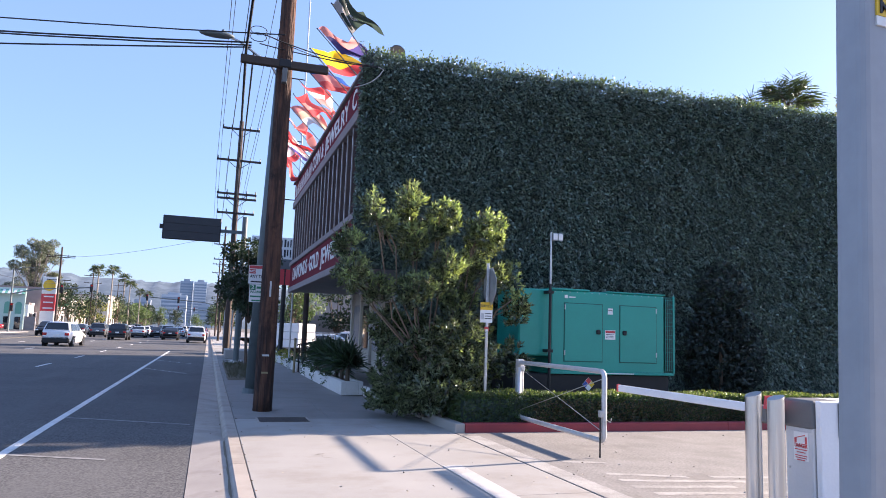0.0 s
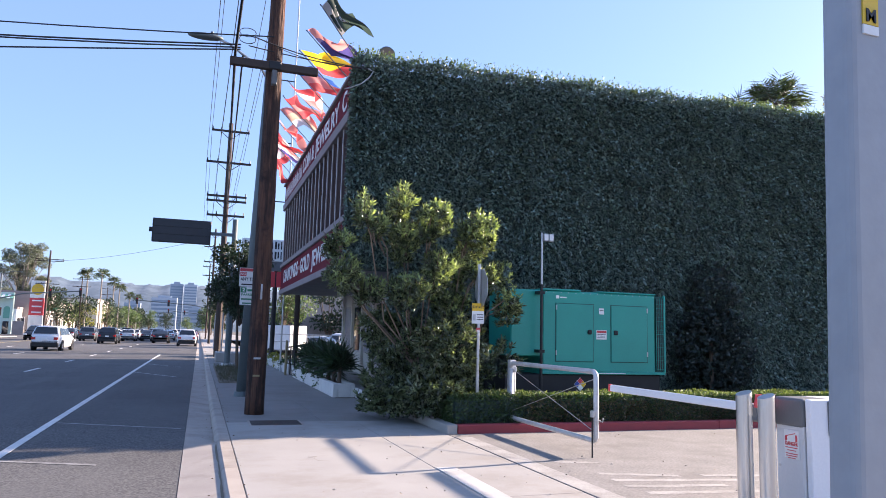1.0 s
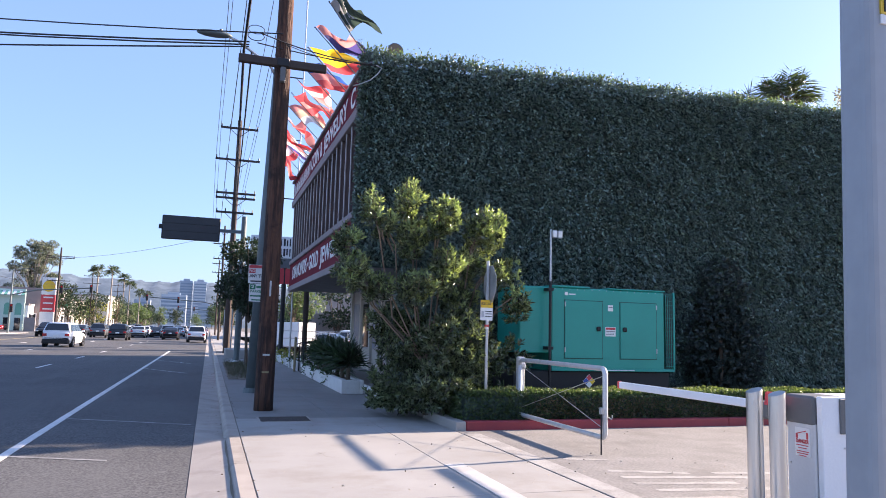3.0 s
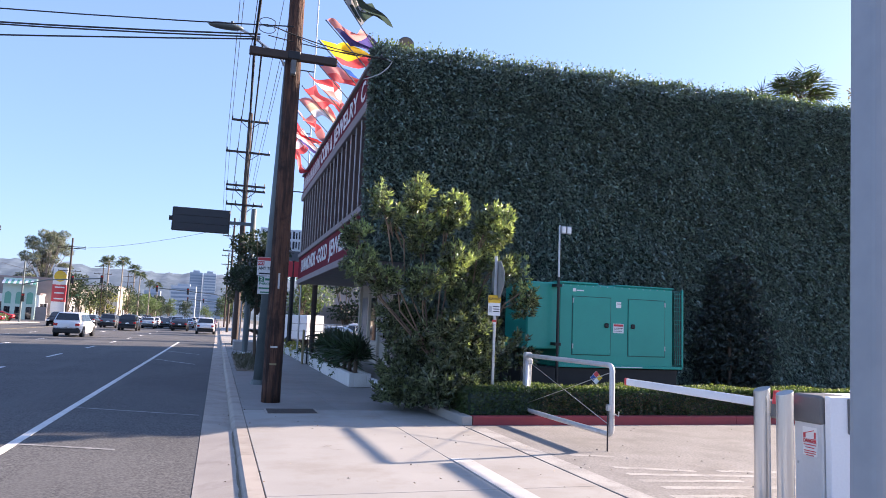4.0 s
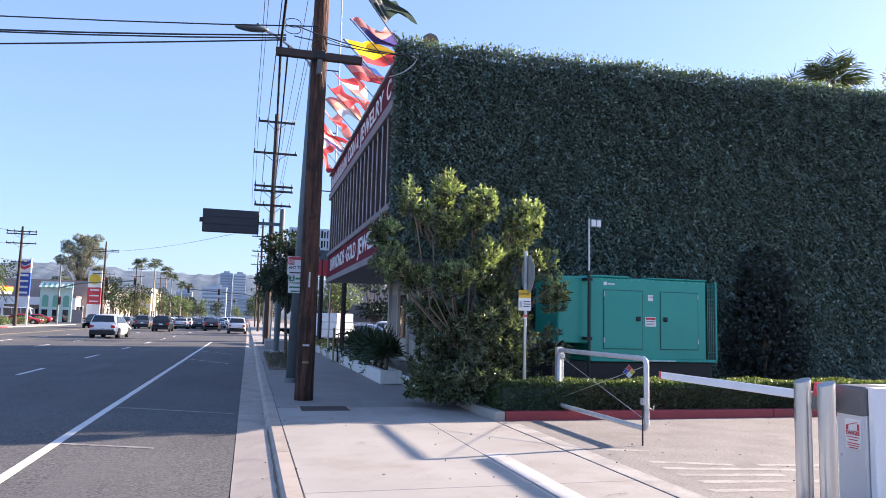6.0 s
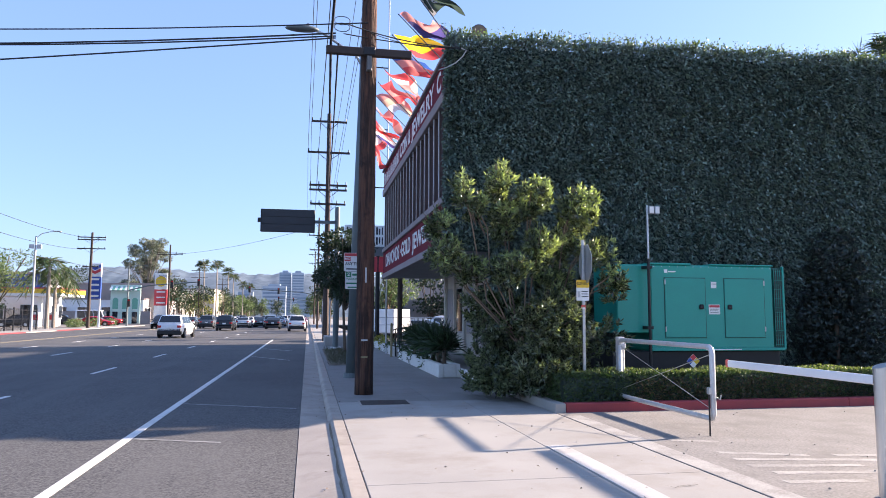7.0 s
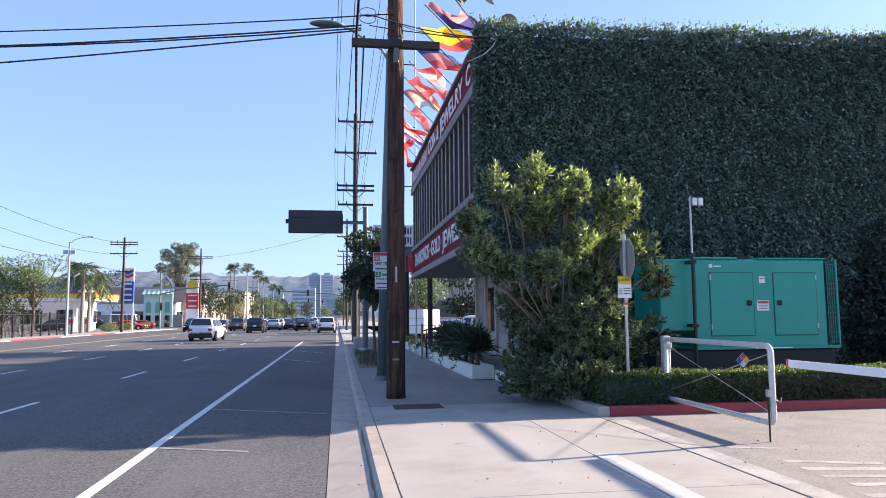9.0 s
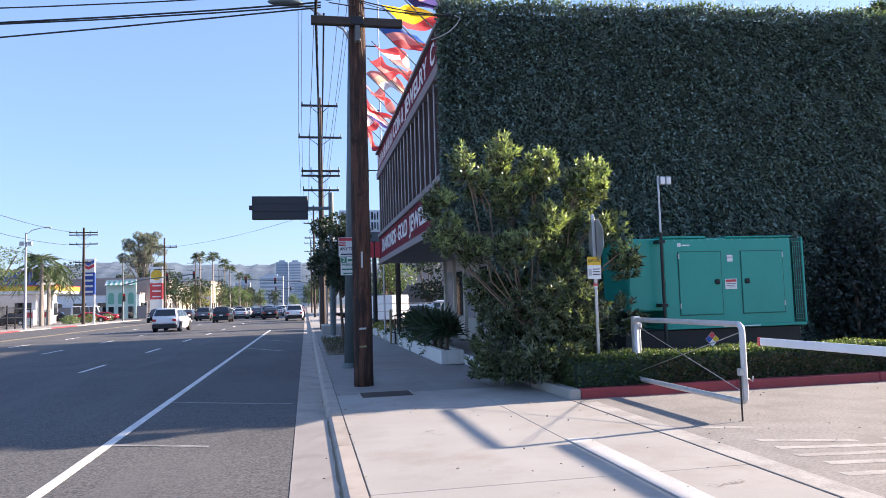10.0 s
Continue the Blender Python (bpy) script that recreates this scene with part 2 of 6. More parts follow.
def rod(p0, p1, r0, r1=None, seg=10, bm=None, rings=1, wobble=0.0):
    """A tapered round bar from p0 to p1."""
    p0, p1 = Vector(p0), Vector(p1)
    r1 = r0 if r1 is None else r1
    bm = bm or bmesh.new()
    d = (p1 - p0).normalized()
    a = d.orthogonal().normalized()
    b = d.cross(a)
    loops = []
    for i in range(rings + 1):
        t = i / rings
        c, r = p0.lerp(p1, t), r0 + (r1 - r0) * t
        loops.append([bm.verts.new(c + (a * math.cos(k * math.tau / seg) + b * math.sin(k * math.tau / seg)) * r * (1 + wobble * noise.noise((c * 1.3 + Vector((k, k * 2, 0)))))) for k in range(seg)])
    for u, v in zip(loops, loops[1:]):
        for k in range(seg):
            bm.faces.new((u[k], u[(k + 1) % seg], v[(k + 1) % seg], v[k]))
    bm.faces.new(loops[0][::-1])
    bm.faces.new(loops[-1])
    return bm


def pipe(points, r, seg=8, bm=None):
    """A round tube along a line of points."""
    bm = bm or bmesh.new()
    pts = [Vector(p) for p in points]
    loops = []
    up = None
    for i, p in enumerate(pts):
        d = (pts[min(i + 1, len(pts) - 1)] - pts[max(i - 1, 0)]).normalized()
        if up is None:
            up = d.orthogonal().normalized()
        a = (up - d * up.dot(d)).normalized()
        up = a
        b = d.cross(a)
        loops.append([bm.verts.new(p + (a * math.cos(k * math.tau / seg) + b * math.sin(k * math.tau / seg)) * r) for k in range(seg)])
    for u, v in zip(loops, loops[1:]):
        for k in range(seg):
            bm.faces.new((u[k], u[(k + 1) % seg], v[(k + 1) % seg], v[k]))
    bm.faces.new(loops[0][::-1])
    bm.faces.new(loops[-1])
    return bm


def prism(outline, axis, a, b, bm=None):
    """A flat outline drawn in the plane across an axis, pushed from a to b along it."""
    bm = bm or bmesh.new()
    put3 = {"x": lambda u, v, w: (w, u, v), "y": lambda u, v, w: (u, w, v), "z": lambda u, v, w: (u, v, w)}[axis]
    lo = [bm.verts.new(put3(u, v, a)) for u, v in outline]
    hi = [bm.verts.new(put3(u, v, b)) for u, v in outline]
    bm.faces.new(lo[::-1])
    bm.faces.new(hi)
    k = len(lo)
    for i in range(k):
        bm.faces.new((lo[i], lo[(i + 1) % k], hi[(i + 1) % k], hi[i]))
    bmesh.ops.recalc_face_normals(bm, faces=bm.faces)
    return bm


def leaves(name, pts, dirs, length, width, mat, parent, label="", kind="", fold=0.25, seed=1, face=None):
    """Many small folded leaves, one at each point, pointing along dirs."""
    rs = np.random.RandomState(seed)
    pts, dirs = np.asarray(pts, float), np.asarray(dirs, float)
    n = len(pts)
    dirs = dirs / (np.linalg.norm(dirs, axis=1, keepdims=True) + 1e-9)
    side = np.cross(dirs, rs.normal(size=(n, 3)) if face is None else np.array(face) + rs.normal(0, 0.38, (n, 3)))
    side /= np.linalg.norm(side, axis=1, keepdims=True) + 1e-9
    up = np.cross(side, dirs)
    ln = (length * rs.uniform(0.65, 1.3, n))[:, None]
    wd = (width * rs.uniform(0.65, 1.3, n))[:, None]
    v = np.empty((n, 4, 3))
    v[:, 0] = pts
    v[:, 1] = pts + dirs * ln * 0.5 + side * wd * 0.5 + up * wd * fold
    v[:, 2] = pts + dirs * ln
    v[:, 3] = pts + dirs * ln * 0.5 - side * wd * 0.5 + up * wd * fold
    idx = (np.arange(n) * 4)[:, None] + np.array([[0, 1, 2, 0, 2, 3]])
    me = bpy.data.meshes.new(name)
    me.vertices.add(n * 4)
    me.vertices.foreach_set("co", v.ravel())
    me.loops.add(n * 6)
    me.loops.foreach_set("vertex_index", idx.ravel().astype(np.int32))
    me.polygons.add(n * 2)
    me.polygons.foreach_set("loop_start", np.arange(0, n * 6, 3).astype(np.int32))
    me.update(calc_edges=True)
    me.materials.append(mat)
    ob = new(name, me)
    if parent is not None:
        ob.parent = parent
    return tagged(ob, label, kind=kind)


def lettering(text, size, width, mat, parent, m, depth=0.004, name="lettering"):
    """Raised letters, squeezed to a width; m carries the text's plane."""
    cu = bpy.data.curves.new("text", "FONT")
    cu.body, cu.size, cu.extrude, cu.offset = text, size, depth, size * 0.022
    cu.align_x, cu.align_y = "CENTER", "CENTER"
    tmp = bpy.data.objects.new("text", cu)
    scene.collection.objects.link(tmp)
    bpy.context.view_layer.update()
    me = bpy.data.meshes.new_from_object(tmp.evaluated_get(bpy.context.evaluated_depsgraph_get()))
    bpy.data.objects.remove(tmp)
    xs = [v.co.x for v in me.vertices]
    me.transform(m @ Matrix.Diagonal((width / (max(xs) - min(xs)), 1, 1, 1)))
    me.materials.clear()
    me.materials.append(mat)
    ob = new(name, me)
    ob.parent = parent
    return ob


FACE_W = Matrix(((0, 0, -1, 0), (-1, 0, 0, 0), (0, 1, 0, 0), (0, 0, 0, 1)))   # a text that faces -x
FACE_S = Matrix(((1, 0, 0, 0), (0, 0, -1, 0), (0, 1, 0, 0), (0, 0, 0, 1)))    # a text that faces -y


def sign_on(name, parent, x, y, z, w, h, mat, bars=(), t=0.006, label=""):
    """A flat plate that faces -y, with printed bars (u0, u1, v0, v1, material) in shares of its size."""
    plate = part(name, box(x - w / 2, x + w / 2, y - t, y, z - h / 2, z + h / 2), mat, parent, label)
    for u0, u1, v0, v1, bm_mat in bars:
        part("print", box(x - w / 2 + u0 * w, x - w / 2 + u1 * w, y - t - 0.003, y - t + 0.001, z - h / 2 + v0 * h, z - h / 2 + v1 * h), bm_mat, plate)
    return plate


def structure(name, bm, mat, label, category, parent=None, smooth=False):
    return tagged(obj(name, bm, mat, parent, "", smooth), label, category, kind="structure")


# ---- ground, road, pavement ----
structure("ground", box(-3000, 3000, -300, 4500, -0.6, -0.19), FARGROUND, "flat grey ground reaching to the horizon", "ground")
ROAD_Z = -0.085
structure("road", box(-25.0, -0.23, -60, 900, -0.4, ROAD_Z), ASPHALT, "wide dark asphalt road with worn lane markings", "road")
structure("cross_street", box(-200, -25.0, 118, 140, -0.4, ROAD_Z), ASPHALT, "asphalt side street meeting the road", "road")
structure("gutter", prism([(-0.225, -0.4), (-0.225, -0.081), (0.2, -0.034), (0.33, -0.02), (0.33, -0.4)], "y", -60, 11.2), GUTTER, "stained concrete gutter apron at the driveway", "gutter")
# ragged dark strip painting the kerb's shadow together with its dirt seam
bm, rr = bmesh.new(), random.Random(77)
row = [(bm.verts.new((0.205 - rr.uniform(0.004, 0.02), -8 + j * 0.24, -0.0305)), bm.verts.new((0.215, -8 + j * 0.24, -0.0275))) for j in range(80)]
for q0, q1 in zip(row, row[1:]):
    bm.faces.new((q0[0], q0[1], q1[1], q1[0]))
structure("kerb_foot_shade_and_dirt", bm, DIRT, "dark strip for the kerb's shadow and dirt seam at its foot", "dirt")
structure("gutter_run", prism([(-0.225, -0.4), (-0.225, -0.082), (0.2, -0.125), (0.33, -0.125), (0.33, -0.4)], "y", 11.204, 400), GUTTER, "stained concrete gutter strip beside the kerb", "gutter")
mark_bm = box(-2.50, -2.38, 0, 50, ROAD_Z, ROAD_Z + 0.006)
structure("edge_line", mark_bm, LINE, "solid white painted line on the asphalt", "road marking")
for x, y0 in ((-6.0, 5.5), (-10.25, 7.3), (-14.0, 6.2)):
    for i in range(10):
        y = y0 + i * 8.05
        tagged(obj("lane_dash", box(x - 0.055, x + 0.055, y, y + 2.5, ROAD_Z, ROAD_Z + 0.005), LINE), "short white lane dash painted on the asphalt", "road marking", "lane dashes", "structure")
for x in (-17.6, -17.9):
    structure("turn_line", box(x, x + 0.1, 40, 112, ROAD_Z, ROAD_Z + 0.005), YELLOW_LINE, "faded yellow centre line on the asphalt", "road marking")
for i in range(6):
    y = 12.9 + i * 7.0
    bm = bmesh.new()
    q = [bm.verts.new(p) for p in ((-2.5, y + 3.2, ROAD_Z + 0.005), (-2.5, y + 3.1, ROAD_Z + 0.005), (-0.75, y, ROAD_Z + 0.005), (-0.75, y + 0.1, ROAD_Z + 0.005))]
    bm.faces.new(q)
    if i in (2, 3):
        structure("parking_tick", bm, LINE, "thin white parking stall line on the asphalt", "road marking")
    else:
        bm.free()

for xa, ya, xb, yb in ((-2.38, 14.15, -0.3, 13.1), (-2.38, 10.33, -1.2, 9.85)):
    bm = bmesh.new()
    bm.faces.new([bm.verts.new(p) for p in ((xa, ya, ROAD_Z + 0.005), (xb, yb, ROAD_Z + 0.005), (xb, yb + 0.09, ROAD_Z + 0.005), (xa, ya + 0.09, ROAD_Z + 0.005))])
    structure("parking_tick", bm, FAINT, "faint worn parking stall line on the asphalt", "road marking")

# kerb stones, each with its own joint
kerb = thing("kerb", pose(0, 0, 0), "pale concrete kerb along the gutter", "kerb", kind="structure")
for i in range(24):
    y = -6 + i * 3.0
    bm = prism([(0.2, -0.4), (0.205, -0.06), (0.235, -0.014), (0.262, 0.0), (0.41, 0.0), (0.41, -0.4)], "y", y + 0.004, y + 2.996)
    for v in bm.verts:
        if v.co.z < -0.3:
            v.co.x -= 0.02 if v.co.x < 0.3 else 0
    part("kerb_stone", bm, GUTTER, kerb)
structure("far_kerb", box(0.2, 0.41, 66, 400, -0.4, 0, 0.02), GUTTER, "concrete kerb running on beside the road", "kerb")

pavement = tagged(obj("pavement", box(0.412, 30, -40, 500, -0.4, -0.009), JOINT), "pale concrete pavement of large cast slabs", "pavement", kind="structure")


def slabs(xs, ys, mat=None, z=0.0):
    for xa, xb in zip(xs, xs[1:]):
        for ya, yb in zip(ys, ys[1:]):
            dz = random.uniform(-0.003, 0.003)
            ob = part("slab", box(xa + 0.003, xb - 0.003, ya + 0.003, yb - 0.003, -0.08, z + dz, 0.004), mat or CONCRETE, pavement)


slabs((0.42, 2.68, 3.8), (-6.5, -3.3, 0.0, 3.4, 6.9, 11.25))
slabs((0.42, 2.68, 3.79), (11.25, 13.2))
slabs((0.42, 2.1, 3.2), [13.2 + 3.0 * i for i in range(12)], CONCRETE_SHADED)
slabs((3.2, 4.0), (13.2, 15.0, 17.9), CONCRETE_SHADED)
structure("lot", box(3.805, 45, -40, 11.26, -0.3, 0.004), LOT, "worn pale asphalt parking entrance with faded stripes", "driveway")
structure("yard", box(3.985, 60, 11.26, 120, -0.3, 0.0), LOT, "asphalt yard beside and behind the building", "ground")
structure("far_pavement", box(0.42, 12, 49.3, 400, -0.3, 0.0), CONCRETE, "concrete pavement running on along the road", "pavement")
structure("white_band", box(2.69, 2.93, -4.0, 8.5, -0.01, 0.008), BAND_PAINT, "worn white painted band across the driveway edge", "pavement marking")
for i, (xa, xb, y, slope) in enumerate(((4.5, 5.4, 7.78, -0.36), (4.45, 8.2, 7.40, -0.2), (4.4, 5.6, 7.06, -0.15), (5.7, 8.5, 7.42, -0.2), (4.45, 8.0, 6.72, -0.13), (4.3, 5.1, 6.35, -0.1), (4.35, 4.9, 8.6, -0.3))):
    bm = bmesh.new()
    k, rr = 70, random.Random(500 + i)
    rim = [(xa + (xb - xa) * j / k, y + slope * (xb - xa) * j / k) for j in range(k + 1)]
    low = [bm.verts.new((px_, py_ - rr.uniform(0.05, 0.07), 0.006)) for px_, py_ in rim]
    top = [bm.verts.new((px_, py_ + rr.uniform(0.05, 0.07), 0.006)) for px_, py_ in rim]
    for j in range(k):
        bm.faces.new((low[j], low[j + 1], top[j + 1], top[j]))
    structure("lot_stripe", bm, FADED, "faded white stripe worn into the driveway", "pavement marking")
structure("side_edge", box(3.815, 4.08, 3, 10.9, -0.02, 0.0065), FADED, "worn stained edge strip of the driveway", "pavement")
vault = thing("utility_vault", pose(1.24, 13.06, 0), "dark iron vault cover set into the pavement", "utility cover")
part("frame", box(-0.46, 0.46, -0.36, 0.36, -0.05, 0.006, 0.004), GUTTER, vault)
part("cover", box(-0.42, 0.42, -0.32, 0.32, -0.04, 0.010, 0.003), material("vault_iron", (0.075, 0.06, 0.052), (0.05, 0.042, 0.038), 8, 0.75, 0.3, 0.6, 90), vault)

# ---- red kerb, hedge bed ----
bed = thing("planting_bed", pose(0, 0, 0), "planting bed with a red painted kerb along the driveway", "planting bed", kind="structure")
for i in range(5):
    x = 3.98 + i * 2.6
    part("red_kerb", box(x + 0.003, x + 2.597, 11.25, 11.42, -0.1, 0.15, 0.012), RED_PAINT, bed)
for i in range(2):
    y = 11.25 + i * 2.0
    part("side_kerb", box(3.80, 3.976, y + 0.003, y + 1.9, -0.1, 0.15, 0.012), CONCRETE, bed, "bare pale concrete kerb")
part("soil", box(3.97, 17, 11.42, 15.4, -0.1, 0.08), DIRT, bed)


def surface_cloud(n, lo, hi, seed, bulge=0.06, faces="tsnwe"):
    """Random points and outward normals on the faces of a box."""
    rs = np.random.RandomState(seed)
    lo, hi = np.array(lo, float), np.array(hi, float)
    d = hi - lo
    area = {"t": d[0] * d[1], "s": d[0] * d[2], "n": d[0] * d[2], "w": d[1] * d[2], "e": d[1] * d[2]}
    tot = sum(area[f] for f in faces)
    P, N = [], []
    for f in faces:
        k = int(n * area[f] / tot)
        p = lo + rs.uniform(size=(k, 3)) * d
        nn = np.zeros((k, 3))
        ax, sg = {"t": (2, 1), "s": (1, -1), "n": (1, 1), "w": (0, -1), "e": (0, 1)}[f]
        p[:, ax] = (hi if sg > 0 else lo)[ax]
        nn[:, ax] = sg
        wav = np.sin(p[:, 0] * 3.1 + p[:, 2] * 2.3) * np.cos(p[:, 1] * 2.7 + p[:, 2] * 3.7) + np.sin(p[:, 0] * 7.7 + 1.3 * p[:, 1]) * np.sin(p[:, 2] * 6.1) * 0.6
        p += nn * (wav * bulge + rs.normal(0, bulge * 0.5, k))[:, None]
        P.append(p)
        N.append(nn)
    return np.concatenate(P), np.concatenate(N), rs


hedge = thing("hedge", pose(0, 0, 0.08), "clipped green boxwood hedge behind the red kerb", "hedge")
part("core", box(4.05, 16.5, 11.55, 12.15, 0, 0.43), IVY_BACK, hedge, "dark block for the shade inside the hedge")
P, N, rs = surface_cloud(34000, (4.0, 11.47, 0.02), (16.6, 12.22, 0.49), 3, 0.03, "tsw")
leaves("foliage", P, N + rs.normal(0, 0.9, P.shape), 0.05, 0.03, HEDGE, hedge, "small dark green leaves", "stuff", seed=4)
P, N, rs = surface_cloud(9000, (4.0, 11.47, 0.43), (16.6, 12.22, 0.51), 8, 0.03, "t")
leaves("lit_top_leaves", P, N + rs.normal(0, 0.6, P.shape), 0.045, 0.026, HEDGE_LIT_TOP, hedge, "light green top leaves, sunlight put into their colour", "stuff", seed=5)

P, N, rs = surface_cloud(7500, (5.3, 11.46, 0.02), (16.6, 12.22, 0.44), 9, 0.03, "s")
leaves("dry_growth", P, N + rs.normal(0, 0.9, P.shape), 0.048, 0.026, HEDGE_DRY, hedge, "brownish worn leaves and twigs", "stuff", seed=6)

# ---- ivy building ----
WALL_Y, WALL_TOP, FAC_X = 15.42, 7.62, 2.8
building = thing("building", pose(0, 0, 0), "two storey shop building with an ivy covered side wall", "building", kind="structure")
# the walls take the dark backing too, so gaps in the ivy look shaded
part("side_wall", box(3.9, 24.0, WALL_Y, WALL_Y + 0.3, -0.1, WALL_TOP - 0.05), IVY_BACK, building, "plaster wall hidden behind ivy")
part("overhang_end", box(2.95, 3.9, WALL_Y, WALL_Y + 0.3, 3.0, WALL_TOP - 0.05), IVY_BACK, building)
part("roof", box(2.95, 24.0, WALL_Y + 0.3, 28.6, WALL_TOP - 0.35, WALL_TOP - 0.12), SOFFIT, building)
part("rear_wall", box(23.7, 24.0, WALL_Y + 0.3, 28.6, -0.1, WALL_TOP - 0.36), SOFFIT, building)
# block out of view, added to throw shade further along the road
part("unseen_shade_wing", box(9.6, 24.0, 28.62, 44.0, -0.1, WALL_TOP - 0.2), SOFFIT, building, "plain unseen wing added to shade the road")
part("far_wall", box(5.3, 23.7, 28.3, 28.6, -0.1, WALL_TOP - 0.36), SOFFIT, building)
ivy = thing("ivy", pose(0, 0, 0), "dense dark green ivy covering the whole side wall", "climbing plant", kind="stuff")
rs = np.random.RandomState(11)
def crest(x):
    """Height of the clipped top of the ivy, which climbs a little along the wall."""
    return 7.70 + 0.022 * (x - 2.8)


n = 190000
X = rs.uniform(2.84, 24.0, n)
Z = rs.uniform(0.0, 1.0, n) * (crest(X) + 0.12)
keep = (X > 3.85) | (Z > 3.05 + 0.4 * np.maximum(0, 3.3 - X))
X, Z = X[keep], Z[keep]
wav = np.sin(X * 1.7 + Z * 0.9) * np.cos(Z * 1.4 - X * 0.4) * 0.06 + np.sin(X * 5.3 + 2 * np.sin(Z * 3)) * np.sin(Z * 4.9 + X) * 0.05
P = np.stack([X, WALL_Y - 0.16 - wav - rs.uniform(-0.04, 0.12, len(X)), Z], 1)
D = np.stack([rs.normal(0, 0.6, len(X)), rs.normal(-0.6, 0.35, len(X)), rs.normal(-0.7, 0.4, len(X))], 1)
leaves("wall_leaves", P, D, 0.09, 0.043, IVY, ivy, "glossy dark leaves", "stuff", 0.12, 12, (0.15, -0.6, 0.8))
# hanging sprays that stand out from the mat
m = 5200
SX = rs.uniform(2.95, 24.0, m)
SZ = rs.uniform(0.15, 1.0, m) * crest(SX)
keep = (SX > 3.95) | (SZ > 3.4)
SX, SZ = np.repeat(SX[keep], 9), np.repeat(SZ[keep], 9)
u = np.tile(np.linspace(0, 1, 9), keep.sum())
P = np.stack([SX + rs.normal(0, 0.045, len(SX)), WALL_Y - 0.20 - 0.13 * np.sin(u * 2.6) - rs.uniform(0, 0.06, len(SX)), SZ - 0.24 * u + rs.normal(0, 0.02, len(SX))], 1)
D = np.stack([rs.normal(0, 0.7, len(SX)), rs.normal(-0.6, 0.3, len(SX)), rs.normal(-0.5, 0.4, len(SX))], 1)
leaves("spray_leaves", P, D, 0.092, 0.044, IVY, ivy, "glossy leaves on hanging sprays", "stuff", 0.12, 17, (0.3, -0.65, 0.7))
part("ivy_mat", prism([(3.85, 0), (23.95, 0), (23.95, crest(23.95) - 0.1), (3.85, crest(3.85) - 0.1)], "y", WALL_Y - 0.1, WALL_Y - 0.004), IVY_BACK, ivy, "dark sheet for the shade behind the leaves")
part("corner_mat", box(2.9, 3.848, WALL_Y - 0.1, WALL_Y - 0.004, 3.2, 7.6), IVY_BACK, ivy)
n = 11000
X = rs.uniform(2.8, 24.0, n)
lump = 0.05 * np.sin(X * 2.3) * np.sin(X * 0.9) + 0.035 * np.sin(X * 7.1 + 1) * np.sin(X * 3.7)
P = np.stack([X, WALL_Y + rs.uniform(-0.28, 0.35, n), crest(X) + 0.12 + lump + rs.uniform(-0.10, 0.08, n)], 1)
D = np.stack([rs.normal(0, 0.6, n), rs.normal(-0.2, 0.6, n), rs.normal(0.7, 0.5, n)], 1)
Q = np.stack([X, WALL_Y + rs.uniform(-0.3, 0.2, n), P[:, 2] - rs.uniform(0.0, 0.24, n)], 1)
leaves("rim_leaves", Q, D * np.array([1, 1, 0.6]), 0.085, 0.055, IVY, ivy, "", "stuff", 0.2, 16)
leaves("crest_leaves", P[:7000], D[:7000], 0.07, 0.045, IVY_LIT_CREST, ivy, "light green leaves along the top, sunlight put into their colour", "stuff", 0.2, 13)
w = 420   # stray shoots above the clipped top
X = np.repeat(rs.uniform(2.7, 24.0, w), 5)
u = np.tile(np.linspace(0, 1, 5), w) * np.repeat(rs.uniform(0.08, 0.26, w), 5)
P = np.stack([X + u * 0.3 * np.sin(X * 40), WALL_Y - 0.1 + rs.normal(0, 0.02, len(X)), crest(X) + 0.14 + u], 1)
leaves("stray_shoots", P, rs.normal(0, 0.6, P.shape) + np.array([0, 0, 0.7]), 0.06, 0.032, IVY_LIT_CREST, ivy, "", "stuff", 0.2, 18)
n = 5000
Z = rs.uniform(3.2, crest(2.8) + 0.12, n)
P = np.stack([2.88 + rs.uniform(-0.12, 0.12, n), WALL_Y + rs.uniform(-0.22, 0.14, n), Z], 1)
D = np.stack([rs.normal(-0.6, 0.5, n), rs.normal(-0.3, 0.6, n), rs.normal(-0.5, 0.5, n)], 1)
leaves("corner_leaves", P, D, 0.08, 0.062, IVY, ivy, "", "stuff", 0.2, 14, (-0.6, -0.4, 0.6))
P = np.stack([3.9 + rs.uniform(-0.12, 0.2, 3000), WALL_Y + rs.uniform(-0.3, 0.3, 3000), rs.uniform(0, 3.2, 3000)], 1)
leaves("edge_leaves", P, rs.normal(0, 0.6, (3000, 3)) + np.array([-0.5, -0.3, -0.5]), 0.075, 0.06, IVY, ivy, "", "stuff", 0.2, 15)

# street front
F0, F1 = WALL_Y + 0.02, 28.6
part("top_fascia", box(FAC_X, FAC_X + 0.14, F0, F1, 6.62, 7.36), MAROON, building, "maroon fascia board with white letters")
part("roof_edge", box(FAC_X - 0.08, FAC_X + 0.25, F0, F1 + 0.06, 7.36, 7.44, 0.01), TRIM, building)
part("upper_ledge", box(FAC_X - 0.06, FAC_X + 0.5, F0, F1, 6.36, 6.616, 0.015), TRIM, building)
part("lower_ledge", box(FAC_X - 0.06, FAC_X + 0.5, F0, F1, 4.06, 4.22, 0.015), TRIM, building)
part("low_fascia", box(FAC_X, FAC_X + 0.14, F0, F1, 3.22, 4.056), MAROON, building, "maroon fascia board with white letters")
